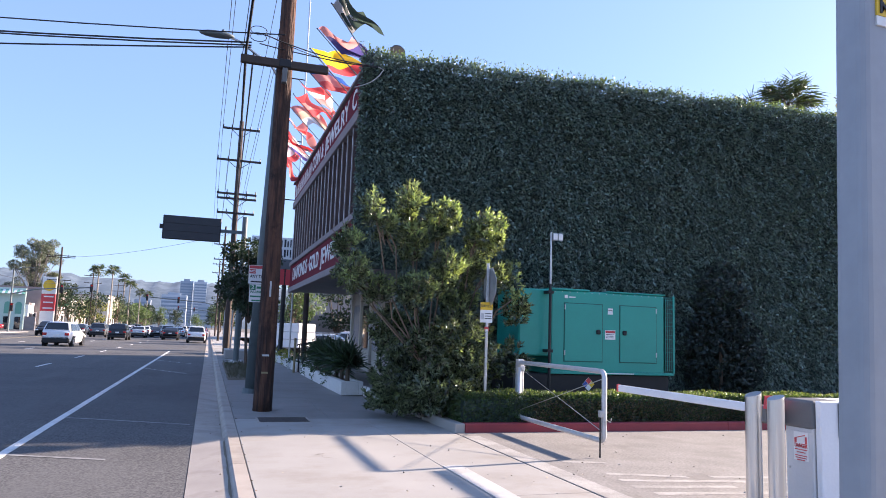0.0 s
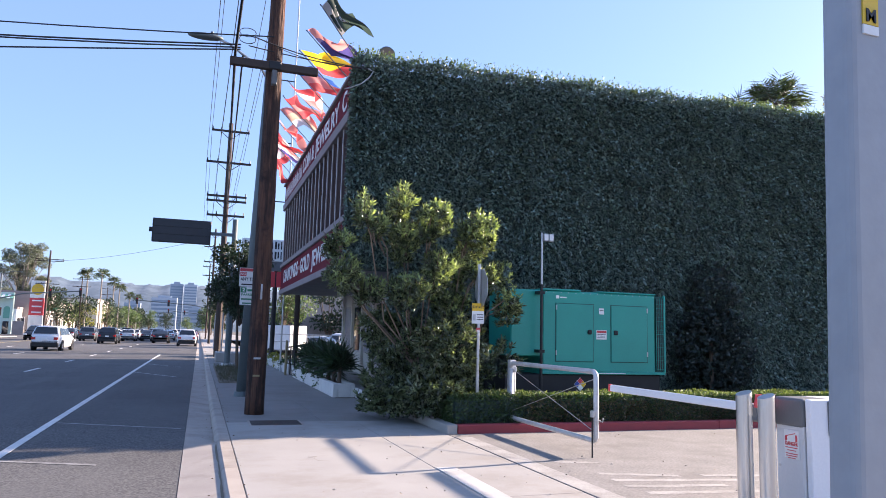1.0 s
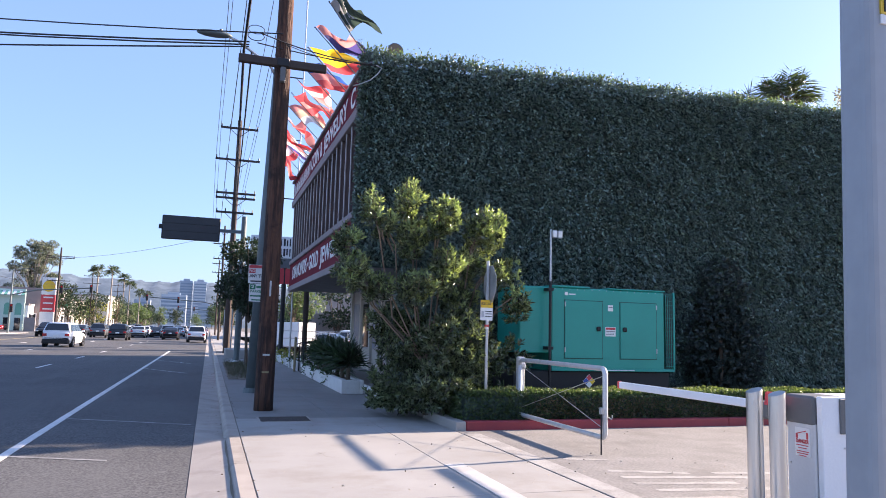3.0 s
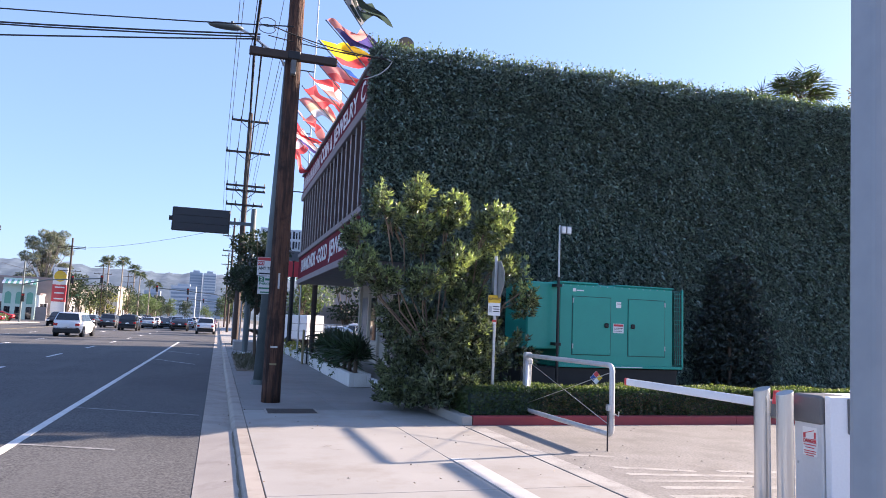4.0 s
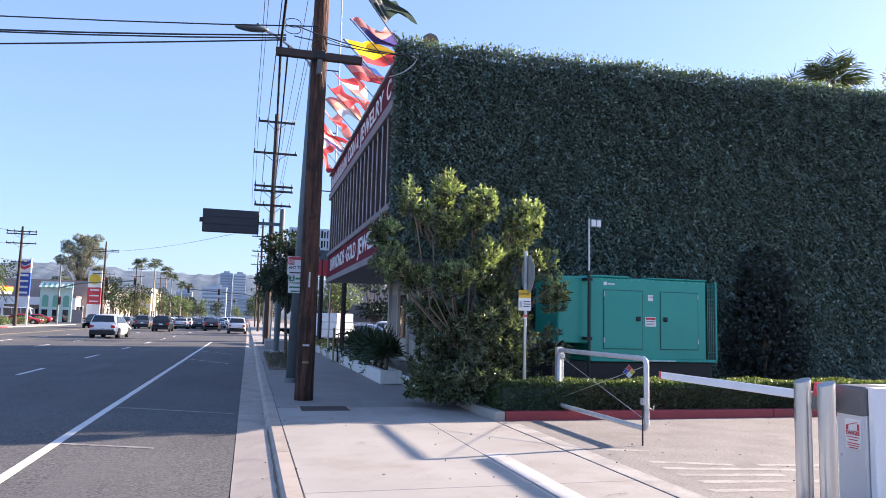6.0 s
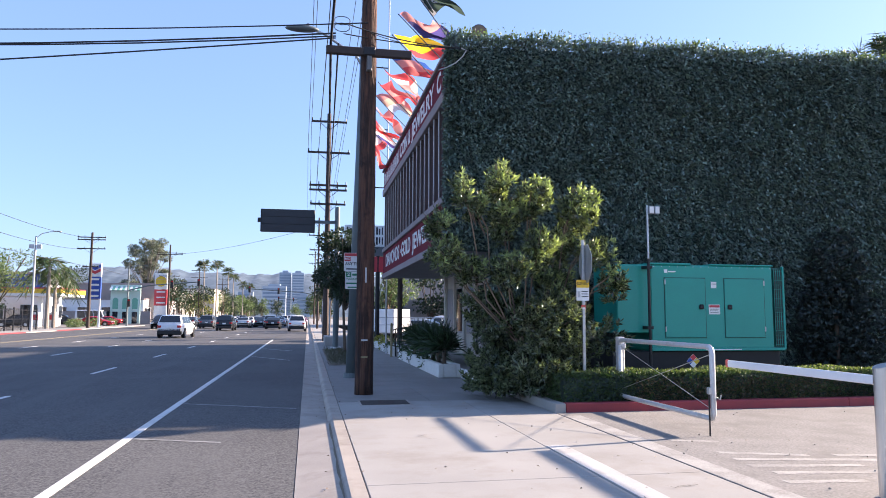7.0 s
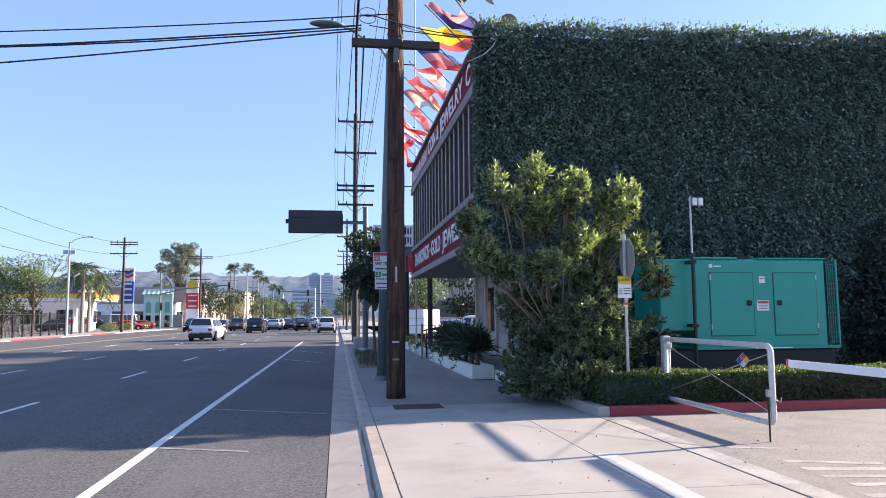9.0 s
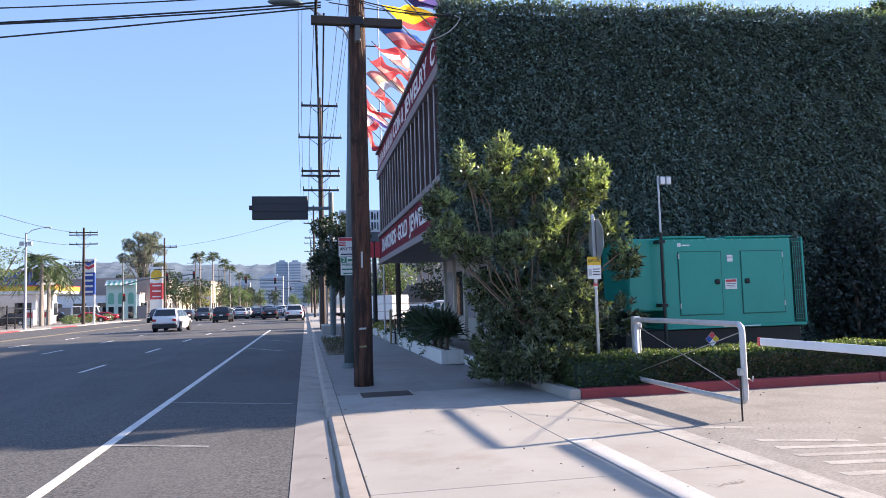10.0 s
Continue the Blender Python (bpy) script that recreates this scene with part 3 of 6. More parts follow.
part("bottom_trim", box(FAC_X - 0.05, FAC_X + 0.3, F0, F1, 3.03, 3.216, 0.01), TRIM, building)
part("soffit", box(FAC_X + 0.3, 5.3, F0 + 0.3, F1, 3.06, 3.2), SOFFIT, building, "plain grey plaster soffit")
part("back_panel", box(FAC_X + 0.42, FAC_X + 0.5, F0, F1, 4.22, 6.36), FIN, building, "brown recessed panel behind the fins")
for i in range(19):
    y = F0 + 0.12 + i * 0.70
    fin = part("fin", box(FAC_X + 0.02, FAC_X + 0.415, y, y + 0.06, 4.225, 6.355), FIN, building, "brown vertical sun fin")
    part("fin_edge", box(FAC_X - 0.006, FAC_X + 0.016, y - 0.012, y + 0.072, 4.225, 6.355), FIN_EDGE, fin)
    if i < 18:
        part("window_strip", box(FAC_X + 0.40, FAC_X + 0.415, y + 0.12, y + 0.64, 4.5, 6.2), GLASS, building, "dark glass between the fins")
for text, ya, yb, z in (("COIN", 23.45, 21.75, 7.0), ("&", 21.5, 21.1, 7.0), ("JEWELRY", 20.8, 16.95, 7.0), ("C", 16.55, 16.0, 7.0), ("DIAMONDS", 27.6, 23.5, 3.65), ("GOLD", 22.9, 20.9, 3.65), ("JEWELRY", 20.5, 16.6, 3.65)):
    lettering(text, 0.64, ya - yb, LETTER, building, Matrix.Translation((FAC_X - 0.006, (ya + yb) / 2, z)) @ FACE_W)
for i in range(22):   # a name too oblique to read
    y = 28.3 - i * 0.213
    part("letter_bar", box(FAC_X - 0.008, FAC_X + 0.001, y - (0.075, 0.11, 0.06)[i % 3], y, 6.77, 7.21 - (0.0, 0.0, 0.13, 0.0, 0.06)[i % 5]), LETTER, building)
part("letter_dot", box(FAC_X - 0.008, FAC_X + 0.001, 23.12, 23.24, 3.6, 3.72), LETTER, building)
# ground floor under the overhang
part("entry_wall", box(5.3, 5.5, 15.75, 28.3, 0.2, 3.06), CREAM, building, "cream shop front wall under the overhang")
for i in range(7):
    y = 16.4 + i * 1.7
    fr = part("shop_window", box(5.27, 5.31, y, y + 1.1, 0.95, 2.6), FIN_EDGE, building, "shop window with a framed poster")
    part("pane", box(5.255, 5.275, y + 0.06, y + 1.04, 1.01, 2.54), GLASS if i % 2 else POSTER, fr)
    part("pilaster", box(5.2, 5.298, y + 1.25, y + 1.45, 0.2, 3.06), CREAM, building)
part("platform", box(3.72, 5.3, 15.75, 28.3, 0.0, 0.22, 0.01), CONCRETE, building, "raised concrete entrance walk")
part("platform_edge", box(3.68, 3.72, 15.75, 17.92, 0.0, 0.24), WHITE_WALL, building)


def planter(y0, y1, x0=3.12, x1=3.68, h=0.34):
    p = thing("planter", pose(0, 0, 0), "low white painted masonry planter beside the pavement", "planter", kind="structure")
    for nm, b in (("front_wall", (x0, x0 + 0.14, y0, y1)), ("back_wall", (x1 - 0.1, x1, y0, y1)), ("end_wall", (x0 + 0.14, x1 - 0.1, y0, y0 + 0.14)), ("end_wall", (x0 + 0.14, x1 - 0.1, y1 - 0.14, y1))):
        part(nm, box(*b, 0, h, 0.012), WHITE_WALL, p)
    part("soil", box(x0 + 0.14, x1 - 0.1, y0 + 0.14, y1 - 0.14, 0, h - 0.06), DIRT, p)
    return p


planter(17.95, 26.2)
planter(27.6, 44.0)

# ---- wooden utility pole ----
pole = thing("utility_pole", pose(0.98, 14.5, 0), "tall weathered brown wooden utility pole on the pavement", "utility pole")
part("shaft", rod((0, 0, 0), (0.02, 0, 13.0), 0.185, 0.135, 20, rings=40, wobble=0.05), WOOD, pole, smooth=True)
part("crossarm", box(-0.87, 0.87, -0.29, -0.17, 6.81, 6.97, 0.012), ARM, pole, "dark timber crossarm")
part("bracket", box(-0.12, 0.12, -0.305, -0.155, 6.82, 6.985, 0.01), BLACK, pole, "steel crossarm bracket")
part("brace_plate", box(-0.05, 0.05, -0.31, -0.18, 6.5, 6.8, 0.01), CAP_GREY, pole)
for z, c in ((1.05, CAB_GREY), (0.72, YELLOW_LINE)):
    part("band_tag", box(-0.08, 0.05, -0.189, -0.18, z, z + 0.035), c, pole)
part("number_strip", box(-0.02, 0.015, -0.186, -0.172, 2.2, 2.5), CAB_GREY, pole)

# steel street lamp behind it
lamp = thing("street_lamp", pose(0.96, 18.35, 0), "tall grey-green steel street lamp with a curved arm", "street lamp")
part("base", rod((0, 0, 0), (0, 0, 0.12), 0.2, 0.18, 14), POLE_PAINT, lamp)
part("shaft", rod((0, 0, 0.1), (0.2, 0, 8.3), 0.14, 0.09, 16), POLE_PAINT, lamp, smooth=True)
part("arm", pipe([(0.2, 0, 8.0), (0.0, 0, 8.35), (-0.45, 0, 8.62), (-0.8, 0, 8.85), (-1.1, 0, 8.95)], 0.035), STEEL, lamp, smooth=True)
bm = bmesh.new()
bmesh.ops.create_uvsphere(bm, u_segments=16, v_segments=8, radius=1)
bmesh.ops.transform(bm, matrix=Matrix.Translation((-1.4, 0, 8.96)) @ Matrix.Diagonal((0.44, 0.15, 0.085, 1)), verts=bm.verts)
part("head", bm, POLE_PAINT, lamp, "flat cobra head lamp", True)
part("photocell", rod((-1.25, 0, 9.0), (-1.25, 0, 9.1), 0.04), CAP_GREY, lamp)
sign_on("no_stopping_sign", lamp, 0.0, -0.15, 2.9, 0.46, 0.46, SIGN_WHITE, ((0.02, 0.98, 0.82, 0.98, SIGN_RED), (0.03, 0.36, 0.55, 0.78, SIGN_RED), (0.12, 0.9, 0.08, 0.15, INK)), label="white and red parking sign")
lettering("ANY TIME", 0.11, 0.4, INK, lamp, Matrix.Translation((0, -0.16, 2.85)) @ FACE_S, 0.003)
lettering("NO", 0.09, 0.13, SIGN_WHITE, lamp, Matrix.Translation((-0.14, -0.163, 2.977)) @ FACE_S, 0.003)
sign_on("parking_sign", lamp, 0.02, -0.15, 2.44, 0.42, 0.44, SIGN_WHITE, ((0.03, 0.35, 0.68, 0.97, SIGN_GREEN), (0.4, 0.95, 0.76, 0.88, SIGN_GREEN), (0.06, 0.9, 0.28, 0.36, SIGN_GREEN), (0.15, 0.9, 0.06, 0.13, SIGN_GREEN)), label="white and green parking sign")
lettering("PARKING", 0.08, 0.36, SIGN_GREEN, lamp, Matrix.Translation((0.02, -0.16, 2.47)) @ FACE_S, 0.003)
lettering("2", 0.11, 0.07, SIGN_WHITE, lamp, Matrix.Translation((-0.11, -0.163, 2.585)) @ FACE_S, 0.003)

# ---- generator ----
gen = thing("generator", pose(5.92, 13.5, 0), "large green steel generator set against the ivy wall", "generator")
part("tank_base", box(-0.1, 3.65, 0.08, 1.15, 0.08, 0.86, 0.02), BLACK, gen, "black fuel tank base")
part("housing", box(0.72, 3.48, 0, 1.2, 0.90, 2.60, 0.025), GREEN, gen, "glossy green sheet steel housing")
part("intake_end", box(0.0, 0.72, 0.012, 1.188, 1.22, 2.60, 0.025), GREEN, gen)
part("end_frame", box(3.48, 3.72, 0.03, 1.2, 0.90, 2.58, 0.012), GREEN_D, gen)
part("roof_cap", box(0.70, 1.62, -0.015, 1.21, 2.60, 2.64, 0.01), GREEN, gen)
part("roof_cap", box(2.05, 3.5, -0.015, 1.21, 2.60, 2.63, 0.01), GREEN, gen)
part("bottom_rail", box(0.72, 3.72, -0.02, 1.2, 0.86, 0.92, 0.008), GREEN, gen)
for x0, x1, hx in ((1.03, 1.92, 1.82), (2.36, 3.26, 2.46)):
    part("door_seam", box(x0 - 0.015, x1 + 0.015, -0.006, 0.002, 1.115, 2.345), GREEN_D, gen)
    door = part("door", box(x0, x1, -0.018, 0.0, 1.13, 2.33, 0.006), GREEN, gen)
    part("handle", box(hx - 0.05, hx + 0.05, -0.045, -0.016, 1.70, 1.80, 0.02), BLACK, door, "black twist latch")
    for hz in (1.25, 2.2):
        part("hinge", box((x0 if hx > (x0 + x1) / 2 else x1) - 0.012, (x0 if hx > (x0 + x1) / 2 else x1) + 0.012, -0.03, -0.015, hz, hz + 0.1), STEEL, door)
gr = part("grille", box(3.50, 3.70, -0.004, 0.006, 0.96, 2.54), BLACK, gen, "dark wire intake grille")
for i in range(5):
    part("grille_bar", box(3.50 + i * 0.048, 3.506 + i * 0.048, -0.014, -0.002, 0.96, 2.54), GREEN, gr)
for i in range(17):
    part("grille_bar", box(3.50, 3.70, -0.012, -0.003, 0.98 + i * 0.095, 0.987 + i * 0.095), GREEN, gr)
part("frame_post", box(3.70, 3.735, -0.02, 0.03, 0.9, 2.6), GREEN, gen)
sign_on("danger_label", gen, 2.12, -0.003, 1.70, 0.25, 0.2, SIGN_WHITE, ((0.04, 0.96, 0.7, 0.93, SIGN_RED), (0.1, 0.9, 0.5, 0.55, INK), (0.1, 0.8, 0.34, 0.38, INK), (0.1, 0.85, 0.18, 0.22, INK)))
sign_on("label_plate", gen, 2.12, -0.003, 2.2, 0.12, 0.13, SIGN_WHITE, ((0.1, 0.9, 0.6, 0.7, INK),))
sign_on("maker_mark", gen, 1.06, -0.003, 2.47, 0.07, 0.07, SIGN_WHITE)
part("maker_bars", box(1.12, 1.28, -0.006, 0.001, 2.45, 2.475), SIGN_WHITE, gen)
part("name_strip", box(1.9, 2.7, -0.025, -0.019, 0.875, 0.895), SIGN_WHITE, gen)
for i in range(16):
    part("rivet", rod((0.80 + i * 0.175, -0.006, 2.565), (0.80 + i * 0.175, 0.002, 2.565), 0.01, seg=6), STEEL, gen)
hz = thing("hazard_placard", pose(6.87, 12.35, 0.735) @ Matrix.Rotation(radians(45), 4, "Y") @ Matrix.Scale(0.62, 4), "diamond hazard placard in four colours", "placard")
part("backing", box(-0.15, 0.15, 0.0, 0.006, -0.15, 0.15), SIGN_WHITE, hz)
for nm, (u, w), c in (("field", (0.004, 0.004), SIGN_YELLOW), ("field", (-0.146, 0.004), SIGN_RED), ("field", (0.004, -0.146), SIGN_WHITE), ("field", (-0.146, -0.146), SIGN_BLUE)):
    part(nm, box(u, u + 0.142, -0.004, 0.001, w, w + 0.142), c, hz)
stake = part("stake", rod((0.09, 0.02, -0.09), (0.9, 0.02, -0.9), 0.018), STEEL, hz)

mast = thing("flood_light", pose(6.52, 13.32, 0), "slim dark mast with two small flood lamps", "flood light")
part("lower_mast", rod((0, 0, 0.0), (0, 0, 2.7), 0.03, 0.028, 10), BLACK, mast)
part("upper_mast", rod((0, 0, 2.7), (0, 0, 3.78), 0.022, 0.02, 10), STEEL, mast)
part("clamp", box(-0.06, 0.06, -0.04, 0.2, 1.3, 1.36), BLACK, mast)
part("clamp", box(-0.06, 0.06, -0.04, 0.2, 2.5, 2.56), BLACK, mast)
part("head_bar", rod((-0.03, 0, 3.72), (0.2, 0, 3.7), 0.015), STEEL, mast)
for x in (0.07, 0.19):
    h = part("lamp_head", box(x - 0.05, x + 0.055, -0.06, 0.02, 3.6, 3.76, 0.012), STEEL, mast, "small square lamp head")
    part("lens", box(x - 0.04, x + 0.045, -0.066, -0.058, 3.62, 3.74), SIGN_WHITE, h)

# ---- swing gate ----
gate = thing("swing_gate", pose(0, 0, 0), "open galvanised pipe swing gate with cross cables", "gate")
GX = 5.08
part("post", box(GX, GX + 0.12, 11.66, 11.78, 0.0, 1.2, 0.015), GATE_PAINT, gate, "square steel hinge post")
corner = lambda cy, cz, a0: [(GX, cy + 0.085 * math.cos(radians(a0 + k * 22.5)), cz + 0.085 * math.sin(radians(a0 + k * 22.5))) for k in range(5)]
loop = corner(11.515, 1.065, 0) + corner(8.885, 1.065, 90) + corner(8.885, 0.305, 180) + corner(11.515, 0.305, 270)
loop += [loop[0]]
part("frame", pipe(loop, 0.037, 12), GATE_PAINT, gate, "bent galvanised pipe frame", True)
part("cable", pipe([(GX, 11.55, 1.05), (GX, 8.85, 0.34)], 0.006, 5), STEEL, gate)
part("cable", pipe([(GX, 11.55, 0.34), (GX, 8.85, 1.05)], 0.006, 5), STEEL, gate)
part("drop_rod", rod((GX - 0.06, 8.8, 0.0), (GX - 0.06, 8.8, 0.62), 0.011), BLACK, gate)
part("latch", box(GX - 0.08, GX - 0.035, 8.755, 8.83, 0.54, 0.63, 0.008), STEEL, gate)
part("chain_hook", pipe([(GX + 0.04, 8.79, 0.5), (GX + 0.09, 8.78, 0.47), (GX + 0.1, 8.78, 0.53)], 0.008, 6), STEEL, gate)
for z in (0.42, 1.0):
    part("hinge", box(GX + 0.0, GX + 0.09, 11.56, 11.68, z, z + 0.09, 0.01), STEEL, gate)

# ---- stop sign seen from behind, with a notice ----
stop = thing("sign_post", pose(4.56, 11.9, 0.08), "steel sign post with an octagonal sign and a yellow notice", "sign")
part("post", box(-0.025, 0.025, -0.02, 0.02, 0.0, 2.8, 0.004), STEEL, stop)
oc = [(0.36 * math.cos(radians(22.5 + 45 * k)), 2.38 + 0.36 * math.sin(radians(22.5 + 45 * k))) for k in range(8)]
bm = prism(oc, "x", 0.0, 0.008)
bmesh.ops.transform(bm, matrix=Matrix.Rotation(radians(-3), 4, "Z") @ Matrix.Translation((0.04, 0, 0)), verts=bm.verts)
part("octagon", bm, STEEL, stop, "bare grey back of an octagonal sign")
sign_on("notice", stop, -0.02, -0.022, 1.92, 0.23, 0.36, SIGN_WHITE, ((0.0, 1.0, 0.62, 1.0, SIGN_YELLOW), (0.4, 0.92, 0.42, 0.46, INK), (0.4, 0.92, 0.3, 0.34, INK), (0.4, 0.92, 0.18, 0.22, INK), (0.08, 0.3, 0.15, 0.45, CAB_GREY)), label="white and yellow notice plate")
lettering("SECURITY NOTICE", 0.06, 0.21, INK, stop, Matrix.Translation((-0.02, -0.03, 2.03)) @ FACE_S, 0.002)
sign_on("small_tag", stop, -0.01, -0.022, 1.63, 0.08, 0.07, SIGN_RED, ((0.1, 0.9, 0.0, 0.4, SIGN_WHITE),))

# ---- barrier, bollards, kiosk, near post ----
bar = thing("barrier", pose(5.22, 5.54, 0), "grey barrier cabinet with a long white boom", "barrier")
part("cabinet", box(0.0, 0.34, -0.135, 0.2, 0.0, 0.9, 0.012), CAB_LIGHT, bar)
part("service_door", box(-0.004, 0.004, -0.12, 0.185, 0.08, 0.8, 0.002), CAB_LIGHT, bar)
part("lock", rod((-0.012, 0.15, 0.45), (0.0, 0.15, 0.45), 0.012, seg=10), STEEL, bar)
part("cap", box(-0.012, 0.352, -0.14, 0.212, 0.82, 1.09, 0.03, segments=3), CAP_GREY, bar, "dark grey plastic hood")
part("hub", box(-0.22, 0.05, 0.19, 0.38, 0.84, 1.0, 0.02), CAP_GREY, bar)
part("boom", box(-0.02, 0.02, 0.3, 3.11, 0.90, 0.99, 0.01), CAB_WHITE, bar, "long white aluminium boom")
part("boom_tip", box(-0.022, 0.022, 3.11, 3.15, 0.895, 0.995, 0.008), SIGN_RED, bar, "red end cap")
part("beacon", rod((-0.16, 0.2, 0.98), (-0.16, 0.2, 1.1), 0.075, 0.06), SIGN_RED, bar, "red beacon")
dp = part("danger_plate", box(-0.012, -0.004, -0.085, 0.085, 0.53, 0.79), SIGN_WHITE, bar)
lettering("DANGER", 0.05, 0.15, SIGN_RED, bar, Matrix.Translation((-0.014, 0.0, 0.665)) @ FACE_W, 0.002)
for z, w in ((0.63, 0.14), (0.605, 0.1), (0.575, 0.14), (0.555, 0.13), (0.535, 0.09)):
    part("print", box(-0.015, -0.011, -w / 2, w / 2, z - 0.004, z + 0.004), SIGN_RED, dp)
part("print", pipe([(-0.014, 0.07, 0.73), (-0.014, -0.05, 0.765)], 0.004, 5), SIGN_RED, dp)
part("print", box(-0.015, -0.011, 0.05, 0.075, 0.69, 0.73), SIGN_RED, dp)
part("print", box(-0.015, -0.011, -0.07, -0.05, 0.69, 0.75), SIGN_RED, dp)
for (x, y, h) in ((4.74, 5.62, 1.13), (4.77, 5.375, 1.12)):
    b = thing("bollard", pose(x, y, 0), "brushed stainless bollard with a slanted top", "bollard", "bollards by the barrier")
    bm = rod((0, 0, 0), (0, 0, h), 0.072, seg=28)
    for v in bm.verts:
        if v.co.z > 0.5:
            v.co.z += v.co.x * 0.35
    part("tube", bm, STAINLESS, b, smooth=False)
    part("collar", rod((0, 0, 0), (0, 0, 0.015), 0.1, seg=20), STEEL, b)
kiosk = thing("ticket_kiosk", pose(5.235, 5.38, 0), "white ticket kiosk with a dark card reader", "kiosk")
part("body", box(0.0, 0.95, -0.05, 0.015, 0.0, 1.09, 0.008), CAB_WHITE, kiosk)
part("rear_body", box(0.36, 0.95, 0.015, 0.4, 0.0, 1.085, 0.008), CAB_WHITE, kiosk)
rd = part("reader", box(0.2, 0.6, -0.07, -0.045, 0.755, 1.075, 0.008), CAP_GREY, kiosk, "dark card reader panel")
part("slot_plate", box(0.27, 0.53, -0.076, -0.068, 0.9, 0.95), STEEL, rd)
part("button", rod((0.42, -0.085, 0.83), (0.42, -0.068, 0.83), 0.035, seg=14), BLACK, rd)
part("label_strip", box(0.24, 0.55, -0.056, -0.048, 0.62, 0.635), CAB_GREY, kiosk)
part("label_patch", box(0.28, 0.37, -0.056, -0.048, 0.43, 0.52), CAB_GREY, kiosk)

near = thing("steel_post", pose(0.622, 0.86, 0, 0, 1.9, 0), "flat grey painted steel post with a yellow sticker", "post")
part("column", box(0.0, 0.6, 0.0, 0.05, 0.0, 4.2, 0.012, segments=3), GREY_PAINT, near)
part("base_plate", box(-0.05, 0.65, -0.06, 0.11, 0.0, 0.012), STEEL, near)
st = part("sticker", box(0.022, 0.050, -0.0022, 0.002, 2.024, 2.085), SIGN_YELLOW, near, "small yellow sticker")
part("sticker_foot", box(0.022, 0.050, -0.0026, 0.002, 2.010, 2.023), SIGN_WHITE, near)
lettering("M", 0.026, 0.017, INK, near, Matrix.Translation((0.036, -0.003, 2.036)) @ FACE_S, 0.0006)

litter = thing("leaf_litter", pose(0, 0, 0), "scattered dry leaves and grit along the kerb", "litter", kind="stuff")
rr = np.random.RandomState(301)
n = 110
q = np.stack([np.where(rr.rand(n) < 0.7, rr.normal(0.43, 0.02, n), rr.normal(0.12, 0.05, n)), rr.uniform(3, 32, n), np.zeros(n)], 1)
q[:, 2] = np.where(q[:, 0] > 0.4, 0.006, -0.045)
q[:, 2] = np.where((q[:, 0] < 0.35) & (q[:, 1] > 11.2), -0.11, q[:, 2])
leaves("dry_leaf", q, rr.normal(0, 1, q.shape) * np.array([1, 1, 0.15]), 0.036, 0.018, material("dry_leaf", (0.16, 0.1, 0.05), (0.08, 0.05, 0.03), 6, 0.9, spread=0.4), litter, "", "stuff", 0.3, 302)
q = np.stack([rr.uniform(0.7, 9, 160), rr.uniform(4, 13, 160), np.full(160, 0.012)], 1)
leaves("grit", q, rr.normal(0, 1, q.shape) * np.array([1, 1, 0.2]), 0.03, 0.018, material("grit", (0.5, 0.45, 0.38), (0.2, 0.16, 0.12), 6, 0.9, spread=0.5), litter, "", "stuff", 0.3, 303)
for i, (x, y, k) in enumerate(((1.3, 9.6, 1.1), (3.1, 6.4, 0.9), (2.0, 16.5, 1.5), (5.4, 7.9, 2.2), (6.6, 6.3, 2.5), (8.2, 9.4, 2.0), (1.2, 19.5, 1.2))):
    pts = [(x, y, 0.0)]
    for j in range(9):
        pts.append((pts[-1][0] + rr.normal(0.5 * k / 9, 0.06), pts[-1][1] + rr.normal(-0.4 * k / 9, 0.05), 0.0))
    bm = bmesh.new()
    vs = [(bm.verts.new((p[0], p[1] - 0.005, 0.0095)), bm.verts.new((p[0], p[1] + 0.005, 0.0095))) for p in pts]
    for a, b in zip(vs, vs[1:]):
        bm.faces.new((a[0], b[0], b[1], a[1]))
    structure("crack", bm, JOINT, "hairline crack in the paving", "crack")

# ---- plants ----
def ellipsoid_points(rs, specs, n):
    """Points in the outer part of a union of ellipsoids, with outward directions."""
    vol = np.array([s[3] * s[4] * s[5] for s in specs])
    P, D = [], []
    for s, k in zip(specs, (n * vol / vol.sum()).astype(int)):
        d = rs.normal(size=(k, 3))
        d /= np.linalg.norm(d, axis=1, keepdims=True)
        r = rs.uniform(0.25, 1.0, (k, 1)) ** 0.5
        r *= 1 + 0.16 * np.sin(d[:, :1] * 6 + s[0] * 5) * np.cos(d[:, 2:] * 7 + s[2])
        P.append(np.array(s[:3]) + d * r * np.array(s[3:]))
        D.append(d)
    return np.concatenate(P), np.concatenate(D)


def rosettes(rs, tips, dirs, per, spread):
    """A whorl of leaves round each twig tip, opening at an angle to the twig."""
    n = len(tips)
    ax = np.repeat(dirs / np.linalg.norm(dirs, axis=1, keepdims=True), per, 0)
    side = np.cross(ax, rs.normal(size=ax.shape))
    side /= np.linalg.norm(side, axis=1, keepdims=True)
    ang = rs.uniform(0.25, 1.35, (n * per, 1))
    p = np.repeat(tips, per, 0) + ax * (rs.uniform(-0.09, 0.03, (n * per, 1)) - 0.02 * ang) + rs.normal(0, 0.006, ax.shape)
    return p, ax * np.cos(ang) + side * np.sin(ang) + rs.normal(0, spread * 0.25, ax.shape)


shrub = thing("shrub", pose(0, 0, 0.08), "tall leafy evergreen shrub with young tips coloured bright as if sunlit", "shrub")
rs = np.random.RandomState(21)
part("trunk", rod((3.78, 12.85, 0), (3.73, 12.8, 1.2), 0.06, 0.045, 8), BARK, shrub)
